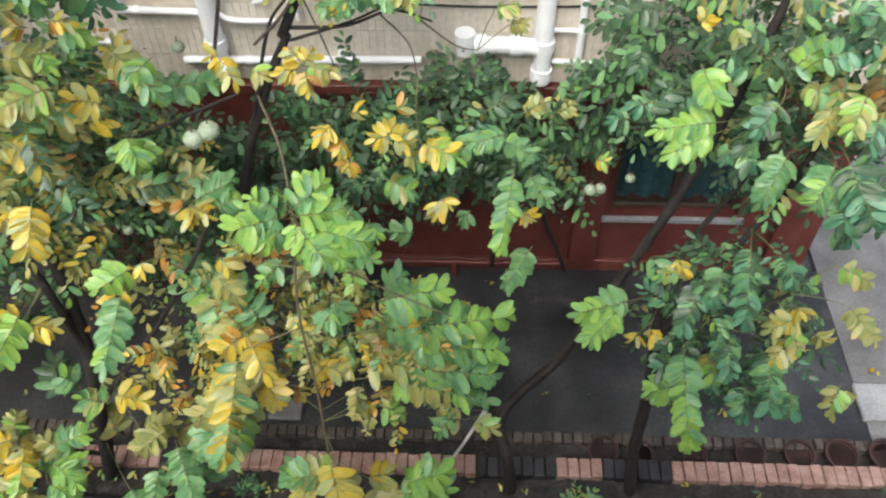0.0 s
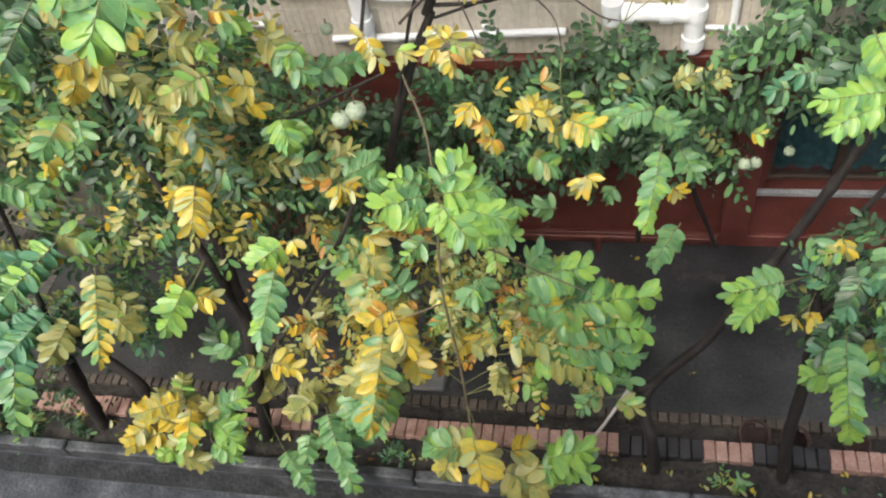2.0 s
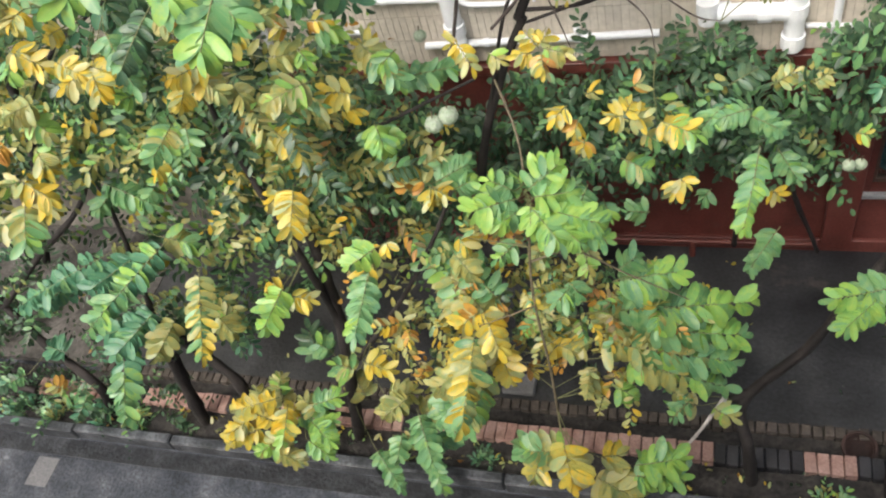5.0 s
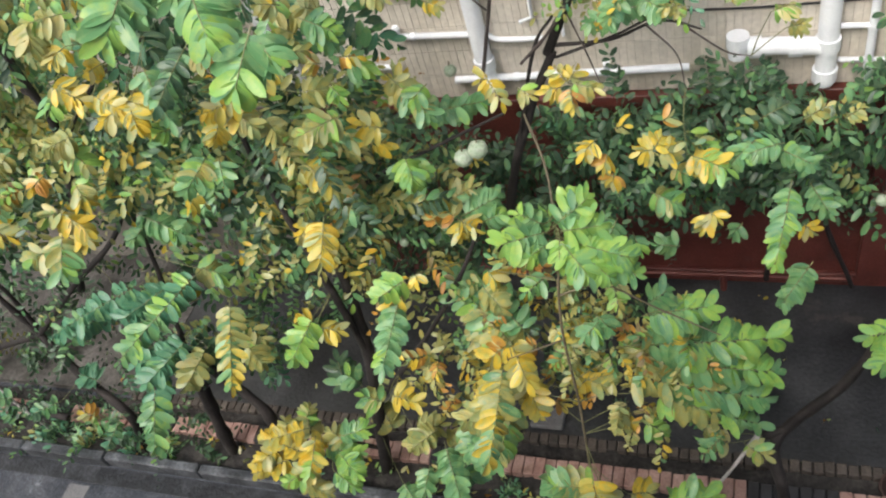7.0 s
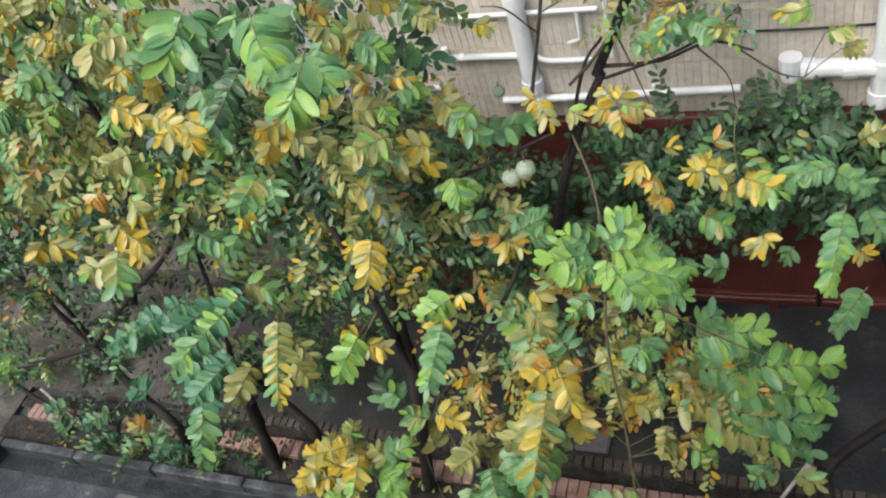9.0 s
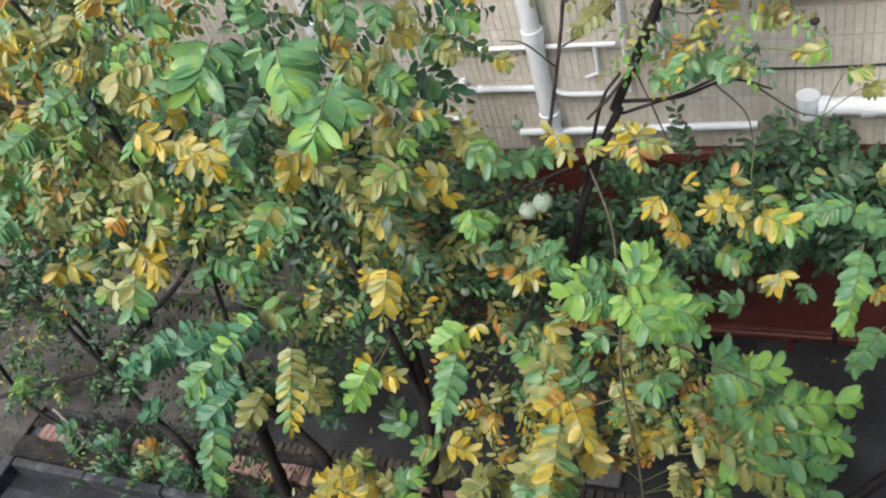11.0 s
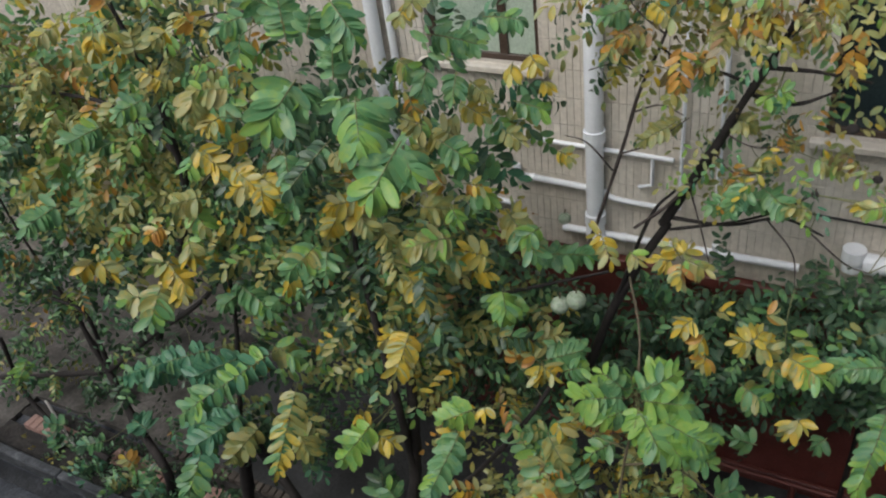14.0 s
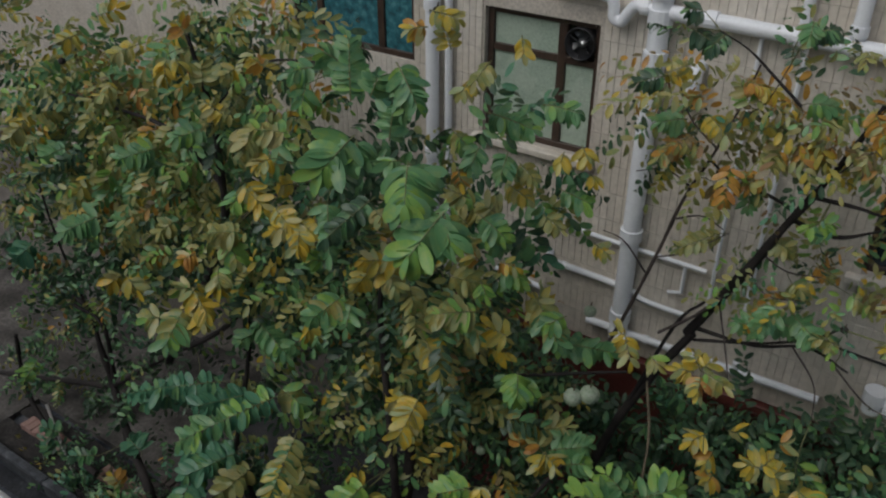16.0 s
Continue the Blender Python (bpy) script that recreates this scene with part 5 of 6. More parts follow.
spray(tree_e, (-2.78, 2.35, 4.45), (-2.75, 2.28, 4.38), 8, 0.119, "green")
spray(tree_e, (-3.21, 2.30, 3.81), (-3.11, 2.29, 3.77), 6, 0.119, "gold")
spray(tree_a, (-2.25, 2.05, 4.58), (-2.30, 2.12, 4.81), 21, 0.100, "green")
spray(tree_a, (-2.34, 2.10, 4.72), (-2.39, 2.06, 4.76), 8, 0.111, "green")
spray(tree_a, (-2.17, 2.08, 4.61), (-2.15, 2.11, 4.69), 8, 0.118, "green")
spray(tree_a, (-2.05, 2.10, 4.77), (-1.91, 2.04, 4.64), 18, 0.109, "green")
spray(tree_a, (-2.00, 2.10, 4.62), (-2.01, 2.04, 4.59), 8, 0.106, "green")
spray(tree_a, (-2.02, 2.00, 4.48), (-2.02, 2.03, 4.59), 12, 0.085, "green")
spray(tree_a, (-2.04, 2.30, 4.86), (-2.08, 2.24, 4.86), 8, 0.097, "rust")
spray(tree_a, (-2.03, 2.30, 4.93), (-1.91, 2.32, 4.91), 8, 0.092, "gold")
spray(tree_a, (-1.96, 2.35, 4.77), (-1.99, 2.35, 4.85), 7, 0.086, "goldolive")
spray(tree_a, (-1.88, 2.40, 4.65), (-1.89, 2.32, 4.61), 8, 0.092, "goldolive")
spray(tree_a, (-1.83, 2.45, 4.72), (-1.84, 2.35, 4.66), 9, 0.083, "olive")
spray(tree_a, (-1.72, 2.50, 4.83), (-1.68, 2.45, 4.78), 6, 0.085, "gold")
spray(tree_a, (-1.88, 2.50, 4.47), (-1.67, 2.55, 4.42), 17, 0.101, "green")
spray(tree_a, (-1.66, 2.60, 4.52), (-1.51, 2.64, 4.50), 14, 0.095, "green")
spray(tree_a, (-1.87, 2.45, 4.34), (-1.86, 2.36, 4.27), 10, 0.097, "green")
spray(tree_a, (-1.76, 2.50, 4.31), (-1.74, 2.41, 4.24), 10, 0.093, "green")
spray(tree_a, (-2.02, 2.45, 4.37), (-1.93, 2.43, 4.33), 9, 0.094, "olivegreen")
spray(tree_a, (-1.54, 2.60, 4.33), (-1.53, 2.55, 4.30), 5, 0.092, "gold")
spray(tree_a, (-1.46, 2.60, 4.38), (-1.41, 2.56, 4.34), 7, 0.090, "gold")
spray(tree_a, (-1.41, 2.60, 4.26), (-1.38, 2.58, 4.25), 4, 0.083, "gold")
spray(tree_a, (-1.78, 2.55, 4.13), (-1.67, 2.54, 4.09), 8, 0.101, "gold")
spray(tree_a, (-1.55, 2.60, 4.15), (-1.41, 2.62, 4.11), 10, 0.098, "limetip")
spray(tree_a, (-1.73, 2.55, 4.25), (-1.64, 2.53, 4.20), 8, 0.086, "olive")
spray(tree_a, (-1.95, 2.40, 4.22), (-1.91, 2.36, 4.18), 6, 0.095, "rust")
spray(tree_a, (-1.86, 2.45, 3.99), (-1.72, 2.44, 3.92), 12, 0.097, "limetip")
spray(tree_a, (-1.89, 2.40, 4.09), (-1.95, 2.35, 4.13), 8, 0.096, "olive")
spray(tree_a, (-1.62, 2.60, 4.00), (-1.52, 2.59, 3.96), 8, 0.088, "olive")
spray(tree_a, (-1.40, 2.70, 3.87), (-1.33, 2.69, 3.85), 6, 0.089, "goldolive")
spray(tree_a, (-1.98, 2.40, 3.86), (-1.89, 2.41, 3.85), 8, 0.100, "olive")
spray(tree_a, (-2.28, 2.20, 4.01), (-2.22, 2.19, 3.98), 4, 0.102, "rust")
spray(tree_a, (-1.98, 2.30, 3.88), (-2.02, 2.19, 3.84), 9, 0.111, "goldolive")
spray(tree_a, (-1.76, 2.45, 3.78), (-1.67, 2.46, 3.77), 5, 0.090, "rust")
spray(tree_a, (-1.82, 2.40, 3.67), (-1.77, 2.37, 3.63), 7, 0.096, "lime")
spray(tree_d, (-1.37, 3.30, 4.50), (-1.47, 3.18, 4.48), 8, 0.100, "dark")
spray(tree_d, (-1.40, 3.30, 4.50), (-1.29, 3.36, 4.55), 8, 0.096, "goldolive")
spray(tree_d, (-1.21, 3.35, 4.23), (-1.31, 3.17, 4.15), 17, 0.103, "brownish")
spray(tree_d, (-1.26, 3.35, 4.29), (-1.35, 3.24, 4.29), 9, 0.102, "green")
spray(tree_d, (-1.16, 3.30, 4.36), (-1.03, 3.27, 4.27), 12, 0.099, "gold")
spray(tree_d, (-1.06, 3.30, 4.54), (-0.89, 3.34, 4.51), 13, 0.091, "rust")
spray(tree_d, (-0.97, 3.30, 4.43), (-1.03, 3.28, 4.54), 8, 0.087, "pale")
spray(tree_d, (-1.28, 3.25, 4.75), (-1.16, 3.24, 4.70), 10, 0.099, "dark")
spray(tree_d, (-1.23, 3.25, 4.83), (-1.28, 3.18, 4.85), 8, 0.093, "dark")
spray(tree_d, (-1.12, 3.28, 4.75), (-1.16, 3.17, 4.70), 8, 0.089, "dark")
spray(tree_d, (-0.82, 3.25, 4.80), (-0.69, 3.30, 4.83), 12, 0.092, "dark")
spray(tree_d, (-0.78, 3.25, 4.86), (-0.77, 3.18, 4.81), 8, 0.083, "green")
spray(tree_d, (-0.75, 3.35, 4.48), (-0.64, 3.38, 4.48), 10, 0.098, "green")
spray(tree_d, (-0.59, 3.35, 4.30), (-0.66, 3.30, 4.36), 8, 0.090, "rust")
spray(tree_d, (-0.49, 3.35, 4.52), (-0.37, 3.25, 4.36), 13, 0.090, "rust")
spray(tree_d, (-0.51, 3.38, 4.33), (-0.42, 3.32, 4.24), 9, 0.089, "olive")
spray(tree_d, (-0.76, 3.38, 4.29), (-0.63, 3.36, 4.21), 13, 0.092, "brownish")
spray(tree_d, (-0.91, 3.36, 4.20), (-0.82, 3.38, 4.20), 10, 0.095, "olive")
spray(tree_d, (-0.87, 3.38, 4.09), (-0.92, 3.27, 4.06), 9, 0.096, "brownish")
spray(tree_d, (-0.91, 3.34, 4.32), (-0.87, 3.35, 4.35), 6, 0.089, "gold")
spray(tree_d, (-1.10, 3.40, 3.98), (-1.02, 3.35, 3.90), 9, 0.096, "brownish")
spray(tree_d, (-0.92, 3.40, 4.01), (-0.89, 3.31, 3.93), 8, 0.094, "green")
spray(tree_d, (-0.57, 3.30, 3.95), (-0.61, 3.23, 3.95), 5, 0.089, "lime")
spray(tree_d, (-0.57, 3.30, 3.95), (-0.51, 3.31, 3.97), 5, 0.093, "lime")
spray(tree_d, (-0.56, 3.30, 3.94), (-0.53, 3.26, 3.91), 4, 0.089, "lime")
spray(tree_d, (-1.00, 3.45, 3.70), (-1.17, 3.24, 3.65), 18, 0.084, "olive")
spray(tree_d, (-0.76, 3.30, 3.38), (-0.43, 3.40, 3.29), 23, 0.113, "green")
spray(tree_d, (-0.65, 3.30, 3.47), (-0.69, 3.16, 3.39), 16, 0.100, "green")
spray(tree_d, (-0.79, 3.42, 3.75), (-0.66, 3.42, 3.71), 10, 0.091, "olive")
spray(tree_d, (-0.56, 3.42, 3.67), (-0.44, 3.43, 3.64), 9, 0.085, "brownish")
spray(tree_d, (-0.38, 3.40, 3.59), (-0.26, 3.40, 3.54), 9, 0.088, "pale")
spray(tree_d, (-0.64, 3.42, 3.55), (-0.55, 3.40, 3.50), 9, 0.092, "olive")
spray(tree_d, (-0.57, 3.35, 3.40), (-0.44, 3.30, 3.33), 13, 0.109, "green")
spray(tree_d, (-0.66, 3.38, 3.29), (-0.81, 3.26, 3.32), 13, 0.103, "green")
spray(tree_d, (-0.01, 3.20, 3.51), (-0.11, 3.11, 3.53), 7, 0.099, "pale")
spray(tree_d, (0.04, 3.20, 3.36), (0.14, 3.23, 3.37), 8, 0.106, "pale")
spray(tree_d, (-0.11, 3.20, 3.50), (-0.14, 3.15, 3.52), 5, 0.096, "gold")
spray(tree_d, (0.11, 3.20, 3.27), (0.18, 3.20, 3.28), 8, 0.089, "olive")
spray(tree_d, (-0.33, 3.35, 3.32), (-0.44, 3.28, 3.37), 8, 0.090, "olive")
spray(tree_c, (0.94, 2.70, 3.42), (1.00, 2.55, 3.34), 11, 0.115, "lime")
spray(tree_c, (1.09, 2.65, 3.14), (0.79, 2.58, 3.15), 20, 0.120, "lime")
spray(tree_c, (1.07, 2.62, 3.10), (0.85, 2.51, 3.07), 16, 0.112, "lime")
spray(tree_c, (1.14, 2.66, 3.01), (1.14, 2.58, 2.99), 8, 0.110, "deep")
spray(tree_c, (1.42, 2.60, 3.00), (1.28, 2.40, 2.89), 21, 0.118, "green")
spray(tree_c, (1.20, 2.65, 3.02), (1.24, 2.53, 2.97), 10, 0.109, "deep")
spray(tree_c, (1.57, 2.45, 3.08), (1.46, 2.28, 2.99), 13, 0.139, "green")
spray(tree_c, (1.59, 2.42, 3.14), (1.70, 2.18, 2.98), 21, 0.141, "deep")
spray(tree_c, (1.69, 2.40, 2.99), (1.61, 2.25, 2.91), 10, 0.136, "deep")
spray(tree_c, (1.33, 2.70, 3.40), (1.48, 2.76, 3.49), 10, 0.115, "lime")
spray(tree_c, (1.38, 2.65, 3.36), (1.50, 2.58, 3.34), 11, 0.111, "olivegreen")
spray(tree_c, (1.62, 2.55, 3.40), (1.54, 2.39, 3.32), 12, 0.103, "pale")
spray(tree_c, (1.35, 2.70, 3.22), (1.22, 2.57, 3.17), 16, 0.106, "deep")
spray(tree_c, (1.39, 2.60, 3.53), (1.53, 2.60, 3.57), 12, 0.110, "deep")
spray(tree_c, (1.53, 2.60, 3.31), (1.45, 2.46, 3.24), 13, 0.106, "olive")
spray(tree_c, (1.69, 2.50, 3.33), (1.62, 2.37, 3.27), 9, 0.112, "deep")
spray(tree_c, (1.22, 2.80, 3.43), (1.14, 2.81, 3.48), 9, 0.103, "dark")
spray(tree_c, (0.95, 2.90, 3.50), (0.97, 2.90, 3.53), 5, 0.100, "gold")
spray(tree_c, (1.09, 2.85, 3.51), (1.10, 2.80, 3.50), 6, 0.090, "pale")
spray(tree_c, (1.32, 2.75, 3.63), (1.39, 2.75, 3.67), 9, 0.102, "deep")
spray(tree_c, (1.43, 2.60, 3.74), (1.49, 2.59, 3.76), 9, 0.097, "deep")
spray(tree_c, (1.21, 2.80, 3.30), (1.14, 2.80, 3.34), 9, 0.097, "deep")
spray(tree_c, (0.91, 2.60, 2.23), (0.96, 2.54, 2.21), 9, 0.120, "deep")
spray(tree_c, (1.05, 2.58, 2.26), (1.08, 2.50, 2.22), 6, 0.114, "gold")
spray(tree_c, (0.85, 2.50, 1.98), (0.55, 2.41, 1.97), 13, 0.145, "limetip")
spray(tree_c, (0.78, 2.46, 1.96), (0.61, 2.30, 1.88), 13, 0.140, "lime")
spray(tree_c, (0.77, 2.48, 1.85), (0.72, 2.41, 1.83), 7, 0.126, "deep")
spray(tree_c, (0.95, 2.40, 1.86), (0.97, 2.35, 1.85), 4, 0.119, "gold")
spray(tree_c, (0.90, 2.40, 1.80), (0.87, 2.37, 1.81), 3, 0.109, "gold")
spray(tree_c, (1.19, 2.50, 2.19), (1.07, 2.26, 2.05), 20, 0.119, "deep")
spray(tree_c, (1.37, 2.52, 2.47), (1.33, 2.18, 2.24), 26, 0.118, "deep")
spray(tree_c, (1.53, 2.50, 2.39), (1.60, 2.37, 2.33), 11, 0.115, "deep")
spray(tree_c, (1.28, 2.52, 2.27), (1.23, 2.34, 2.17), 16, 0.118, "deep")
spray(tree_c, (1.14, 2.34, 1.79), (1.14, 1.85, 1.56), 29, 0.152, "limetip")
spray(tree_c, (1.19, 2.30, 1.44), (1.01, 2.24, 1.44), 9, 0.142, "lime")
spray(tree_c, (1.12, 2.36, 1.58), (1.04, 2.31, 1.59), 8, 0.135, "deep")
spray(tree_c, (1.30, 2.38, 1.68), (1.34, 2.23, 1.59), 11, 0.127, "olivegreen")
spray(tree_c, (1.38, 2.40, 1.88), (1.37, 2.18, 1.74), 18, 0.124, "deep")
spray(tree_c, (1.62, 2.36, 1.78), (1.61, 2.06, 1.58), 23, 0.136, "deep")
spray(tree_c, (1.57, 2.32, 1.42), (1.54, 2.16, 1.34), 12, 0.137, "deep")
spray(tree_c, (1.87, 2.35, 1.32), (1.86, 2.22, 1.25), 10, 0.134, "deep")
spray(tree_c, (1.74, 2.40, 2.00), (1.57, 2.32, 1.98), 12, 0.121, "goldolive")
spray(tree_c, (1.73, 2.38, 1.81), (1.63, 2.27, 1.76), 7, 0.124, "gold")
spray(tree_c, (1.70, 2.38, 1.92), (1.73, 2.28, 1.87), 7, 0.122, "pale")
spray(tree_c, (1.85, 2.40, 1.84), (1.91, 2.35, 1.83), 8, 0.119, "olive")
spray(tree_c, (1.69, 2.40, 2.07), (1.70, 2.37, 2.08), 3, 0.119, "gold")
spray(tree_c, (2.02, 2.20, 1.64), (1.94, 2.07, 1.58), 6, 0.135, "pale")
spray(tree_c, (2.04, 2.20, 1.58), (2.07, 2.15, 1.57), 5, 0.126, "olive")
spray(tree_c, (1.78, 2.40, 2.43), (1.93, 2.32, 2.40), 9, 0.107, "pale")
spray(tree_c, (1.95, 2.40, 2.10), (2.07, 2.24, 2.02), 13, 0.108, "olive")
spray(tree_c, (0.87, 2.95, 3.01), (0.73, 2.90, 3.02), 10, 0.111, "deep")
spray(tree_c, (0.76, 3.00, 2.85), (0.67, 2.97, 2.87), 8, 0.110, "deep")
spray(tree_c, (1.69, 2.42, 2.70), (1.75, 2.36, 2.68), 9, 0.130, "deep")
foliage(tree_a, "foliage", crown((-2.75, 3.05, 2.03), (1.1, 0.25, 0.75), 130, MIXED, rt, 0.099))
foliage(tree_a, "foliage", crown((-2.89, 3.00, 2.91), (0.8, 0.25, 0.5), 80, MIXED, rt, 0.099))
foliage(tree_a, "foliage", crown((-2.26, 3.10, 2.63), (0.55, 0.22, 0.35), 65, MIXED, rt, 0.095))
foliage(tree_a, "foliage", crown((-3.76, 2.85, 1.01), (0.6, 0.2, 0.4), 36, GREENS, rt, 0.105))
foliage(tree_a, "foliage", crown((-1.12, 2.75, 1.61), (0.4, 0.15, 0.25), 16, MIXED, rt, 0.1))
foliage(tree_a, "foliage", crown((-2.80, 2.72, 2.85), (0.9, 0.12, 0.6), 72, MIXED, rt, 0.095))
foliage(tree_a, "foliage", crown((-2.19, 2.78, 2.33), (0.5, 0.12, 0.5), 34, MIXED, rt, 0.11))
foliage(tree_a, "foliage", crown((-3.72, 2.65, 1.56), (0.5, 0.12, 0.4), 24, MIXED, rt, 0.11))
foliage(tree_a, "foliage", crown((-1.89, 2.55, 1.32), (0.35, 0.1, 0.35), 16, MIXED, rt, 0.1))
# dark leaf layer in place of the shade between outer sprays
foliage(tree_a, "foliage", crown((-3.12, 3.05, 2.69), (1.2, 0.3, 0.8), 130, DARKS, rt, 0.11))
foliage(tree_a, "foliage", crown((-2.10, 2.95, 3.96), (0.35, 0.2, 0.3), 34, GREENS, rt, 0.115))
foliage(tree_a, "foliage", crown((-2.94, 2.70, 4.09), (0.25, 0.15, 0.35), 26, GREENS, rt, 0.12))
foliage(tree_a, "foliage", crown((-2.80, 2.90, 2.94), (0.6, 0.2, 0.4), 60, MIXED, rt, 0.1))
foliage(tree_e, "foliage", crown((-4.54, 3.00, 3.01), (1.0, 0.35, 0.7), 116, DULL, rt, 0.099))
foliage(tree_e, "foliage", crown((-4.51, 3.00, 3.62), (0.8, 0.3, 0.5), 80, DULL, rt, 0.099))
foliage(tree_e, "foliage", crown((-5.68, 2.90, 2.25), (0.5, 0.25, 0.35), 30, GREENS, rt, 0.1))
foliage(tree_e, "foliage", crown((-6.84, 2.45, -0.30), (0.7, 0.15, 0.18), 30, DARKS, rt, 0.08))
foliage(tree_e, "foliage", crown((-6.14, 2.30, -0.00), (0.35, 0.08, 0.14), 26, DARKS, rt, 0.07))
foliage(tree_e, "foliage", crown((-4.58, 2.25, 0.24), (0.4, 0.08, 0.12), 22, DARKS, rt, 0.07))
foliage(tree_e, "foliage", crown((-5.35, 2.95, 3.30), (1.0, 0.3, 0.7), 138, DULL, rt, 0.103))
foliage(tree_e, "foliage", crown((-6.61, 3.20, 3.55), (0.9, 0.3, 0.5), 80, AUTUMN, rt, 0.103))
foliage(tree_e, "foliage", crown((-4.03, 3.00, 4.25), (0.7, 0.25, 0.4), 72, AUTUMN, rt, 0.099))
foliage(tree_e, "foliage", crown((-7.89, 3.00, 2.36), (0.8, 0.3, 0.8), 102, DULL, rt, 0.103))
# dark layers added behind the crown, standing in for shaded gaps
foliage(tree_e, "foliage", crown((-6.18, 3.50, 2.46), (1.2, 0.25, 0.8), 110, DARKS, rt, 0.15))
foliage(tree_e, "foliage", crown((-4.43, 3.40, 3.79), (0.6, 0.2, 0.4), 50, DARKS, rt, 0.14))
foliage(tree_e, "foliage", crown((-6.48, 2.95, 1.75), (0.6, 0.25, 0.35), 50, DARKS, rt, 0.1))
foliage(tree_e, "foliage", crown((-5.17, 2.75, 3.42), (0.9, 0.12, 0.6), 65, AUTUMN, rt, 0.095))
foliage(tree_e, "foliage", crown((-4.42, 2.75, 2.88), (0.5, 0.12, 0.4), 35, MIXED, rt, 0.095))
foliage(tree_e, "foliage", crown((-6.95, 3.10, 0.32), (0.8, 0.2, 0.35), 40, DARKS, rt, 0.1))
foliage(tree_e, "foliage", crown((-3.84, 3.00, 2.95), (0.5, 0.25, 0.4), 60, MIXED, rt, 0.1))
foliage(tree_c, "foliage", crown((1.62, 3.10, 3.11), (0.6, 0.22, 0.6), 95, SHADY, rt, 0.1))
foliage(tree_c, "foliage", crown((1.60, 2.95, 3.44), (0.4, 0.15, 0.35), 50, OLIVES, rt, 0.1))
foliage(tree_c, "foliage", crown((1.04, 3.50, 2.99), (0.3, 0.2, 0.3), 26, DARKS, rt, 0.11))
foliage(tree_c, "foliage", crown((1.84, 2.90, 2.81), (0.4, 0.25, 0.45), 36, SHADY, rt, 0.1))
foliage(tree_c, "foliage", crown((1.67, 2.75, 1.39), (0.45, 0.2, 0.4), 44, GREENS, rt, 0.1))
foliage(tree_d, "foliage", crown((-1.09, 3.50, 4.37), (0.5, 0.12, 0.35), 34, AUTUMN, rt, 0.085))
foliage(tree_d, "foliage", crown((-0.60, 3.55, 4.44), (0.5, 0.12, 0.34), 28, AUTUMN, rt, 0.085))
foliage(tree_d, "foliage", crown((-0.62, 3.60, 3.52), (0.4, 0.12, 0.2), 18, DULL, rt, 0.08))
BROWNS = {"brownish": 3, "umber": 2, "olive": 4, "olivegreen": 2, "rust": 3, "gold": 1, "pale": 1, "dark": 2, "deep": 1}
MUTED = {"olive": 4, "mixed": 3, "goldolive": 2, "brownish": 3, "olivegreen": 3, "rust": 1.5, "dark": 2}
foliage(tree_b, "foliage", crown((-0.78, 2.48, 1.68), (0.36, 0.10, 0.36), 44, MUTED, rt, 0.082, length=(0.12, 0.26)))
foliage(tree_b, "foliage", crown((-0.42, 2.46, 1.72), (0.34, 0.08, 0.26), 30, MUTED, rt, 0.080, length=(0.12, 0.26)))
foliage(tree_b, "foliage", crown((-1.18, 2.50, 1.95), (0.30, 0.10, 0.45), 34, MUTED, rt, 0.082, length=(0.12, 0.26)))
foliage(tree_b, "foliage", crown((-0.62, 2.34, 1.20), (0.34, 0.08, 0.22), 20, MUTED, rt, 0.082, length=(0.12, 0.26)))
foliage(tree_a, "foliage", crown((-1.75, 2.40, 1.35), (0.30, 0.10, 0.35), 22, MUTED, rt, 0.085, length=(0.12, 0.26)))
foliage(tree_c, "foliage", crown((1.30, 2.48, 1.95), (0.45, 0.10, 0.40), 40, GREENS, rt, 0.09, length=(0.12, 0.28)))
foliage(tree_d, "foliage", crown((-0.48, 3.34, 4.36), (0.36, 0.14, 0.18), 26, BROWNS, rt, 0.078))
foliage(tree_d, "foliage", crown((-0.98, 3.36, 4.32), (0.36, 0.12, 0.22), 28, BROWNS, rt, 0.078))
foliage(tree_d, "foliage", crown((-0.52, 3.42, 3.60), (0.30, 0.12, 0.14), 22, BROWNS, rt, 0.074))
foliage(tree_e, "foliage", crown((-5.80, 2.75, 2.02), (0.55, 0.2, 0.35), 30, OLIVES, rt, 0.085))
foliage(tree_e, "foliage", crown((-4.75, 2.80, 1.75), (0.5, 0.2, 0.3), 26, SHADY, rt, 0.085))
foliage(tree_e, "foliage", crown((-6.75, 2.70, 0.85), (0.5, 0.2, 0.3), 24, OLIVES, rt, 0.08))
foliage(tree_e, "foliage", crown((-5.20, 2.70, 0.95), (0.45, 0.15, 0.3), 18, SHADY, rt, 0.08))
foliage(tree_e, "foliage", crown((-5.55, 2.33, 0.14), (0.75, 0.08, 0.14), 40, GREENS, rt, 0.075))
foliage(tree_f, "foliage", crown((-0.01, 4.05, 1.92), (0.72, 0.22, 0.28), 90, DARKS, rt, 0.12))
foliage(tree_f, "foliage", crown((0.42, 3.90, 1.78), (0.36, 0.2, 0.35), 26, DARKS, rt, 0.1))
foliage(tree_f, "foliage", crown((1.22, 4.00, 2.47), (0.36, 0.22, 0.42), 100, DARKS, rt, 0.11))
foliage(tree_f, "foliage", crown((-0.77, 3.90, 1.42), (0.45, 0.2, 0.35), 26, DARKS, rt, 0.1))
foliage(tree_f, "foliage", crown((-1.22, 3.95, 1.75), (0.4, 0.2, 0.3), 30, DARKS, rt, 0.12))
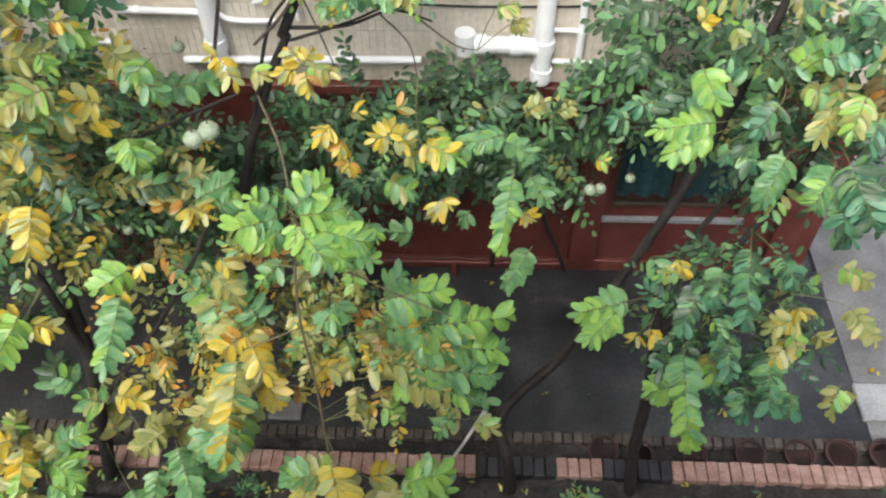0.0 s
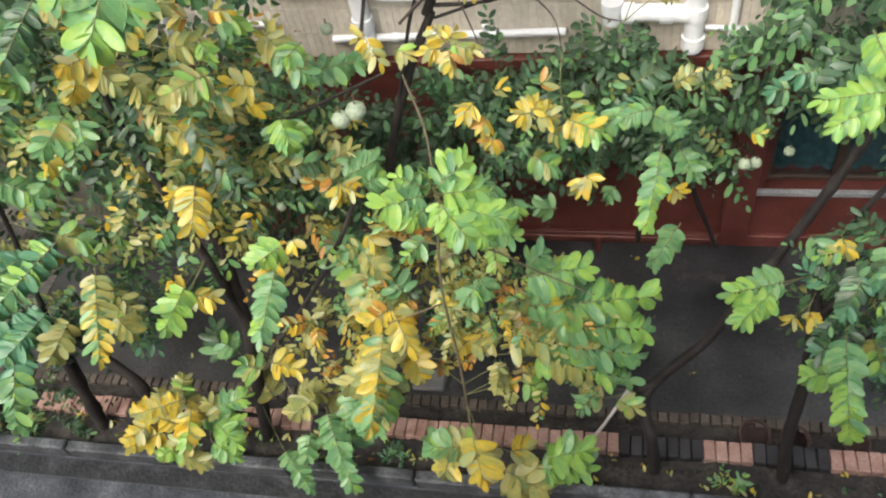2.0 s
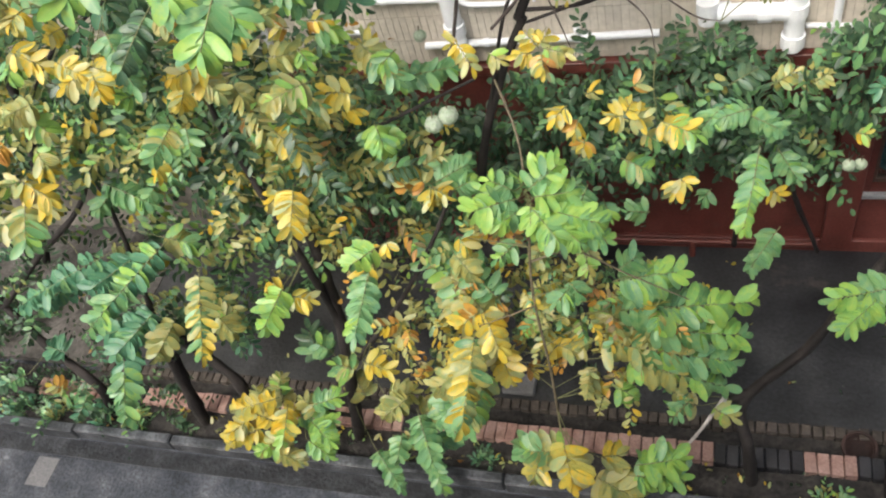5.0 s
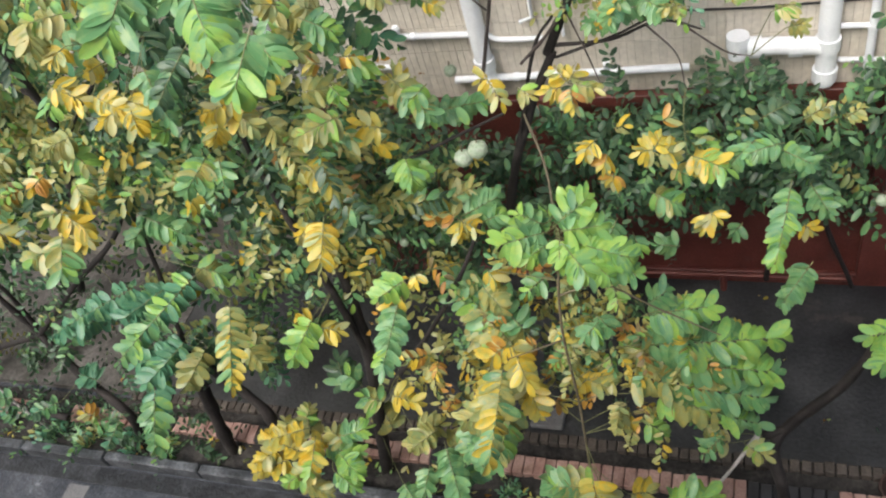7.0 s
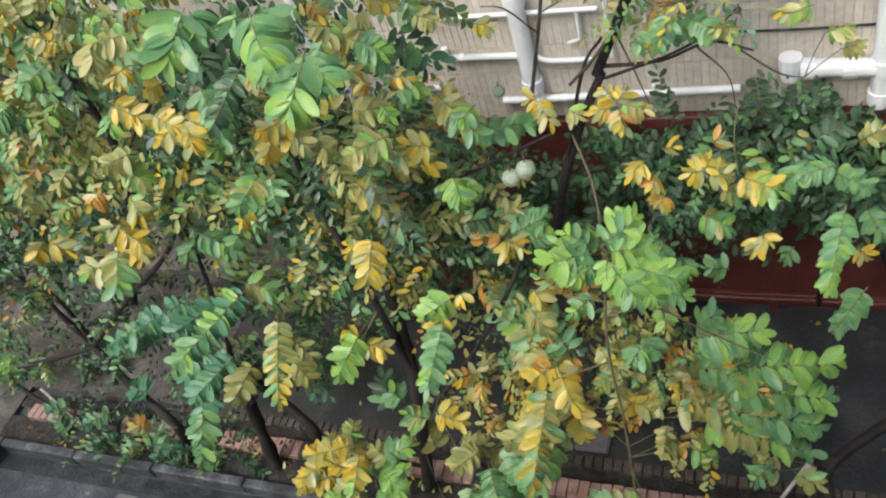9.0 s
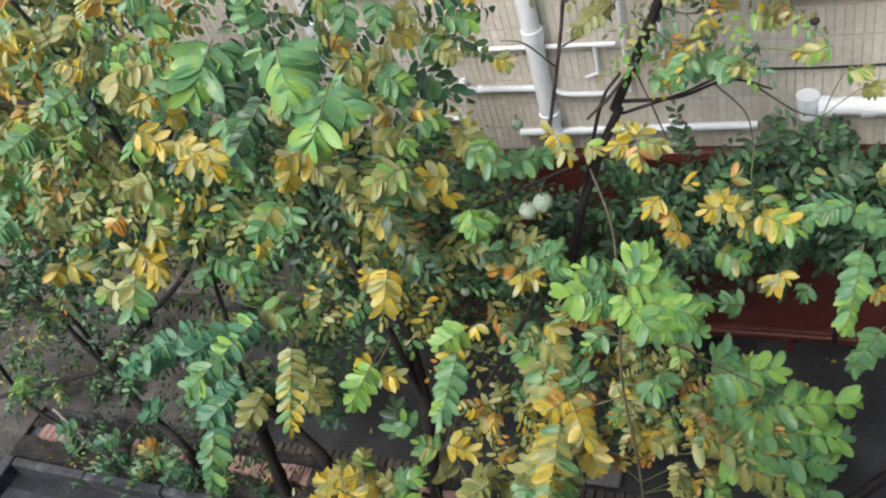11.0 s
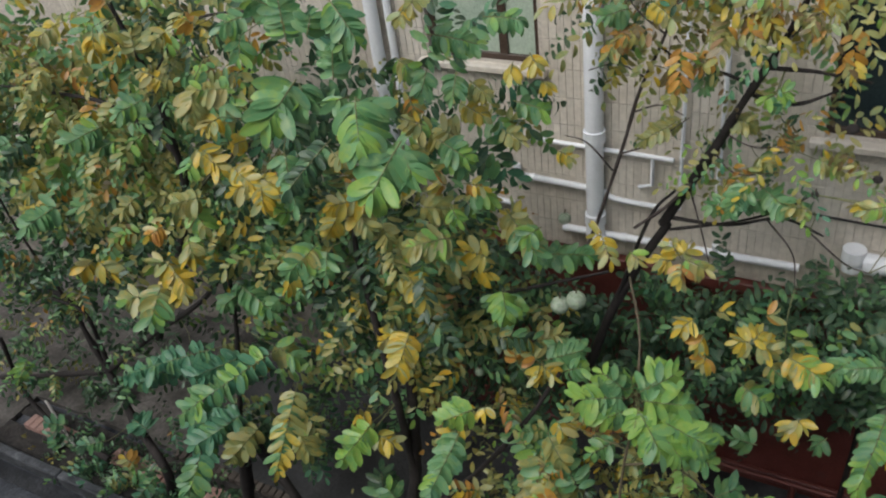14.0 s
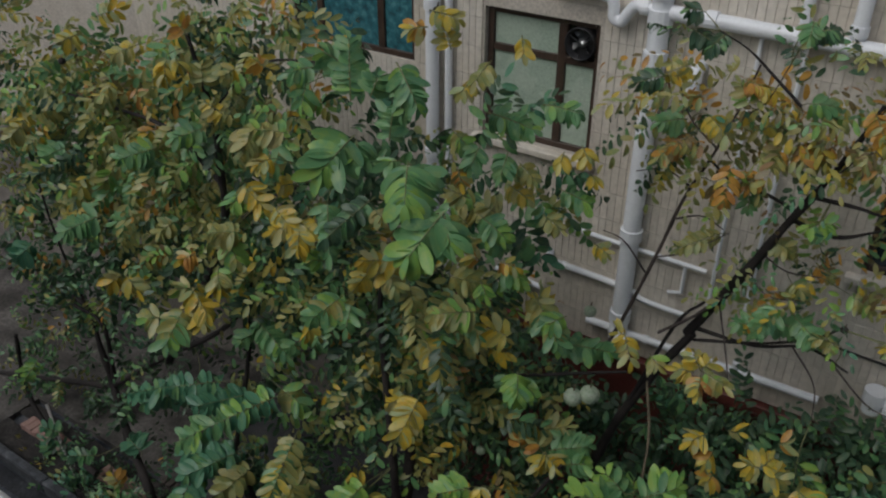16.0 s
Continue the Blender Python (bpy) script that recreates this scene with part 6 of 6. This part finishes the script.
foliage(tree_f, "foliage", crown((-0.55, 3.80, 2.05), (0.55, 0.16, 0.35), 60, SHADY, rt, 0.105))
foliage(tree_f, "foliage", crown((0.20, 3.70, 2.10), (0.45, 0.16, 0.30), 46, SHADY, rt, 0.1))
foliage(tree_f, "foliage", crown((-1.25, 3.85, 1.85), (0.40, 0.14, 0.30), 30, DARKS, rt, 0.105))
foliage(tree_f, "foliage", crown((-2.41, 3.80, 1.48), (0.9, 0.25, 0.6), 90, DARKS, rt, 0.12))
limb(tree_f, "stem", [(0.12, 4.10, 0.31), (0.13, 4.10, 1.24), (0.11, 4.10, 1.95)], 0.02, 0.012, BARK)
limb(tree_f, "stem", [(0.73, 4.10, 0.26), (0.47, 4.10, 1.25), (0.89, 4.10, 2.34)], 0.02, 0.012, BARK)
limb(tree_f, "stem", [(-1.16, 4.10, 0.27), (-0.91, 4.10, 1.03), (-1.17, 4.10, 1.72)], 0.02, 0.01, BARK)
limb(tree_f, "stem", [(-2.99, 4.10, -0.02), (-2.68, 4.10, 0.86), (-2.66, 4.10, 1.36)], 0.02, 0.01, BARK)
stick([(0.07, 2.46, 0.83), (-0.08, 2.36, 0.51), (-0.22, 2.30, 0.23)], 0.013, "bleached wooden stick leaning among the tree branches")
stick([(0.07, 2.46, 0.83), (0.06, 2.44, 0.76)], 0.012, "bleached wooden stick leaning among the tree branches")
stick([(-6.46, 2.40, 0.58), (-6.25, 2.32, 0.34), (-6.04, 2.25, -0.00)], 0.013, "bleached wooden stick leaning among the tree branches")
for k, (wx, wy, wr) in enumerate(((0.75, 2.2, 0.12), (-0.4, 2.2, 0.1), (-1.6, 2.2, 0.12), (-2.2, 2.18, 0.16), (-3.3, 2.2, 0.14), (-5.0, 2.2, 0.2), (-5.5, 2.22, 0.22), (-5.9, 2.2, 0.2), (-6.4, 2.3, 0.2), (-4.7, 2.2, 0.16))):
    weed((wx, wy, 0.0), wr, 9, "deep" if k % 3 else "olivegreen", k)
spray(tree_b, (-0.96, 2.34, 2.83), (-1.07, 2.34, 2.90), 8, 0.135, "limetip")
spray(tree_b, (-0.88, 2.30, 2.81), (-0.73, 2.37, 2.86), 9, 0.139, "lime")
spray(tree_b, (-0.83, 2.28, 2.74), (-0.64, 2.18, 2.64), 12, 0.135, "lime")
spray(tree_b, (-0.93, 2.30, 2.75), (-1.02, 2.20, 2.75), 9, 0.136, "limetip")
spray(tree_b, (-0.86, 2.34, 2.87), (-0.75, 2.42, 2.93), 8, 0.129, "limetip")
spray(tree_b, (-0.78, 2.30, 2.67), (-0.53, 2.25, 2.59), 13, 0.132, "lime")
spray(tree_b, (-0.88, 2.30, 2.79), (-0.87, 2.19, 2.74), 8, 0.125, "lime")
spray(tree_b, (-1.26, 2.32, 1.69), (-1.65, 2.51, 2.04), 20, 0.173, "olivegreen")
spray(tree_b, (-1.20, 2.36, 1.87), (-1.46, 2.52, 2.14), 17, 0.163, "green")
spray(tree_b, (-1.38, 2.26, 1.56), (-1.48, 2.02, 1.46), 18, 0.164, "goldolive")
spray(tree_b, (-1.31, 2.18, 1.44), (-1.42, 1.84, 1.24), 20, 0.165, "olivegreen")
spray(tree_b, (-1.26, 2.28, 1.54), (-1.16, 2.11, 1.41), 12, 0.147, "gold")
spray(tree_b, (-1.64, 2.16, 1.00), (-1.68, 2.03, 0.95), 10, 0.159, "olivegreen")
spray(tree_b, (-0.87, 1.98, 0.80), (-1.13, 1.91, 0.88), 12, 0.179, "olivegreen")
spray(tree_b, (-0.78, 1.94, 0.39), (-0.51, 1.93, 0.33), 11, 0.201, "olive")
spray(tree_b, (-0.47, 1.98, 0.69), (-0.19, 2.06, 0.69), 16, 0.178, "lime")
spray(tree_b, (-0.84, 1.97, 0.94), (-0.75, 1.79, 0.81), 10, 0.175, "gold")
spray(tree_b, (-0.72, 2.40, 1.66), (-0.60, 2.43, 1.68), 9, 0.125, "olive")
spray(tree_b, (-0.86, 2.36, 1.52), (-0.75, 2.32, 1.49), 9, 0.122, "goldolive")
spray(tree_a, (-2.91, 1.96, 0.78), (-3.20, 1.99, 0.97), 14, 0.132, "gold")
spray(tree_a, (-2.89, 1.94, 0.65), (-3.08, 1.79, 0.65), 15, 0.133, "goldgreen")
spray(tree_a, (-2.74, 1.96, 0.94), (-2.48, 1.97, 0.90), 16, 0.123, "limetip")
spray(tree_a, (-2.87, 2.02, 0.88), (-2.89, 2.15, 1.04), 10, 0.115, "pale")
spray(tree_a, (-2.78, 1.95, 0.61), (-2.60, 1.87, 0.54), 15, 0.128, "lime")
spray(tree_a, (-3.11, 1.93, 0.45), (-2.89, 1.87, 0.37), 15, 0.133, "olive")
spray(tree_a, (-3.11, 1.94, 0.87), (-3.23, 1.82, 0.86), 10, 0.131, "gold")
spray(tree_a, (-2.57, 2.00, 0.97), (-2.65, 2.02, 1.07), 12, 0.112, "olive")
spray(tree_a, (-2.40, 2.30, 0.62), (-2.48, 2.39, 0.77), 9, 0.162, "olive")
spray(tree_a, (-1.92, 2.12, 0.79), (-1.74, 2.20, 0.83), 11, 0.166, "olivegreen")
spray(tree_a, (-1.82, 2.08, 0.64), (-1.75, 2.02, 0.60), 10, 0.174, "green")
spray(tree_e, (-3.76, 2.36, 1.42), (-4.12, 2.18, 1.46), 20, 0.178, "teal")
spray(tree_e, (-3.67, 2.50, 2.01), (-3.95, 2.23, 1.95), 20, 0.166, "teal")
spray(tree_e, (-4.34, 2.55, 1.72), (-4.62, 2.24, 1.63), 17, 0.172, "teal")
spray(tree_e, (-3.64, 2.50, 1.83), (-3.89, 2.49, 1.96), 14, 0.163, "olive")
spray(tree_e, (-4.21, 2.36, 1.37), (-4.01, 2.30, 1.29), 9, 0.183, "tealtip")
spray(tree_e, (-5.15, 2.45, 0.65), (-5.29, 2.45, 0.74), 10, 0.185, "teal")
spray(tree_e, (-3.04, 2.30, 3.75), (-2.86, 2.25, 3.69), 13, 0.113, "gold")
spray(tree_e, (-3.69, 2.40, 3.08), (-3.61, 2.32, 3.03), 9, 0.129, "pale")
spray(tree_e, (-3.89, 2.38, 2.73), (-3.81, 2.30, 2.67), 9, 0.138, "gold")
spray(tree_e, (-2.96, 2.40, 3.86), (-3.01, 2.33, 3.86), 8, 0.102, "gold")
litter_rng = random.Random(21)
litter = thing("leaf_litter", "fallen yellow and brown leaves lying on soil and pavement", "leaf litter", (-2.0, 2.3, 0.0), kind="stuff")
litter_rows = []
for _ in range(150):
    q = Vector((litter_rng.uniform(-7, 4), litter_rng.choice((litter_rng.uniform(2.1, 2.38), litter_rng.uniform(2.74, 4.2), litter_rng.uniform(2.1, 2.38))), 0.035))
    litter_rows.append((q, q + Vector((litter_rng.uniform(-0.05, 0.05), litter_rng.uniform(-0.05, 0.05), 0.004)), 2, 0.075, litter_rng.choice(("rust", "pale", "gold", "dark"))))
foliage(litter, "fallen_leaves", litter_rows, "fallen yellow and brown leaves")
fruit((-0.23, 3.30, 3.82), 0.028, "shrivelled black fruit drying on a twig", BARK)
fruit((-0.34, 3.30, 3.45), 0.020, "shrivelled black fruit drying on a twig", BARK)
fruit((-0.09, 3.30, 3.58), 0.022, "shrivelled black fruit drying on a twig", BARK)
fruit((-5.21, 2.62, 4.03), 0.026, "shrivelled black fruit drying on a twig", BARK)
fruit((-2.06, 2.40, 4.90), 0.020, "shrivelled black fruit drying on a twig", BARK)

# ---- bricks and tiles ----
near_row = thing("brick_edging", "brick edging painted in pink and black lengths", "edging", kind="structure")
rb = random.Random(8)


def brick_mesh(name, size, mat):
    me = bpy.data.meshes.new(name)
    bm = box([-v / 2 for v in size], [v / 2 for v in size], 0.006)
    bm.to_mesh(me)
    bm.free()
    me.materials.append(mat)
    return me


pink, black = brick_mesh("brick", (0.077, 0.15, 0.14), PINK), brick_mesh("brick", (0.077, 0.15, 0.14), BLACK)
tan = brick_mesh("brick", (0.066, 0.085, 0.12), TAN)
BLACKS = [(-6.4, -5.9), (-5.1, -4.7), (-3.9, -3.4), (-2.35, -1.95), (0.03, 0.62), (0.96, 1.40), (3.4, 3.9), (4.8, 5.3)]
bx = -7.0
while bx < 5.9:
    b = new("brick", black if any(a < bx < c for a, c in BLACKS) else pink)
    b.parent = near_row
    b.matrix_basis = pose(bx, 2.43 + rb.uniform(-0.006, 0.006), -0.01 + rb.uniform(-0.008, 0.006), rb.uniform(-2, 2), rb.uniform(-2, 2), rb.uniform(-2, 2))
    bx += 0.083
far_row = thing("brick_edging", "low edging of small weathered bricks darkened for canopy shade", "edging", kind="structure")
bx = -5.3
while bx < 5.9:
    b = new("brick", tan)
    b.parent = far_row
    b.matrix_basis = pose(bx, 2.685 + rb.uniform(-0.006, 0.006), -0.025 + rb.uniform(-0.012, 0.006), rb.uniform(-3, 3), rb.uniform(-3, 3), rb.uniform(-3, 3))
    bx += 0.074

# tiles of the upper wall
TW, TH = 0.052, 0.205
tile = bpy.data.meshes.new("tile")
bm = box((0.0016, -0.006, 0.0016), (TW - 0.0016, 0.002, TH - 0.0016), 0.0012)
bm.to_mesh(tile)
bm.free()
tile.materials.append(TILE)
tv = np.array([v.co[:] for v in tile.vertices])
tf = [tuple(p.vertices) for p in tile.polygons]
rest_v, rest_f, near = [], [], 0
for i in range(int((WX1 + 6.8) / TW)):
    for j in range(int(3.3 / TH)):
        x, z = -6.8 + i * TW, 1.99 + j * TH
        if any(h[0] - TW < x < h[1] and h[2] - TH - 0.05 < z < h[3] for h in openings):
            if any(h[0] - TW * 0.6 < x < h[1] - TW * 0.4 and h[2] - TH * 0.7 < z < h[3] - TH * 0.3 for h in openings):
                continue
        if -1.7 < x < -0.55 and 2.2 < z < 4.4 and near < 230:
            ob = new("tile", tile)
            ob.parent = facade
            ob.location = (x, WALL, z)
            near += 1
        else:
            k = sum(len(v) for v in rest_v[-1:]) and len(rest_v) * len(tv)
            rest_v.append(tv + np.array((x, WALL + 0.0, z)))
            rest_f += [tuple(a + k for a in f) for f in tf]
me = bpy.data.meshes.new("tile_field")
me.from_pydata(np.concatenate(rest_v).tolist(), [], rest_f)
me.materials.append(TILE)
ob = new("tile_field", me)
ob.parent = facade
tagged(ob, "beige wall tiles in upright courses", kind="stuff")
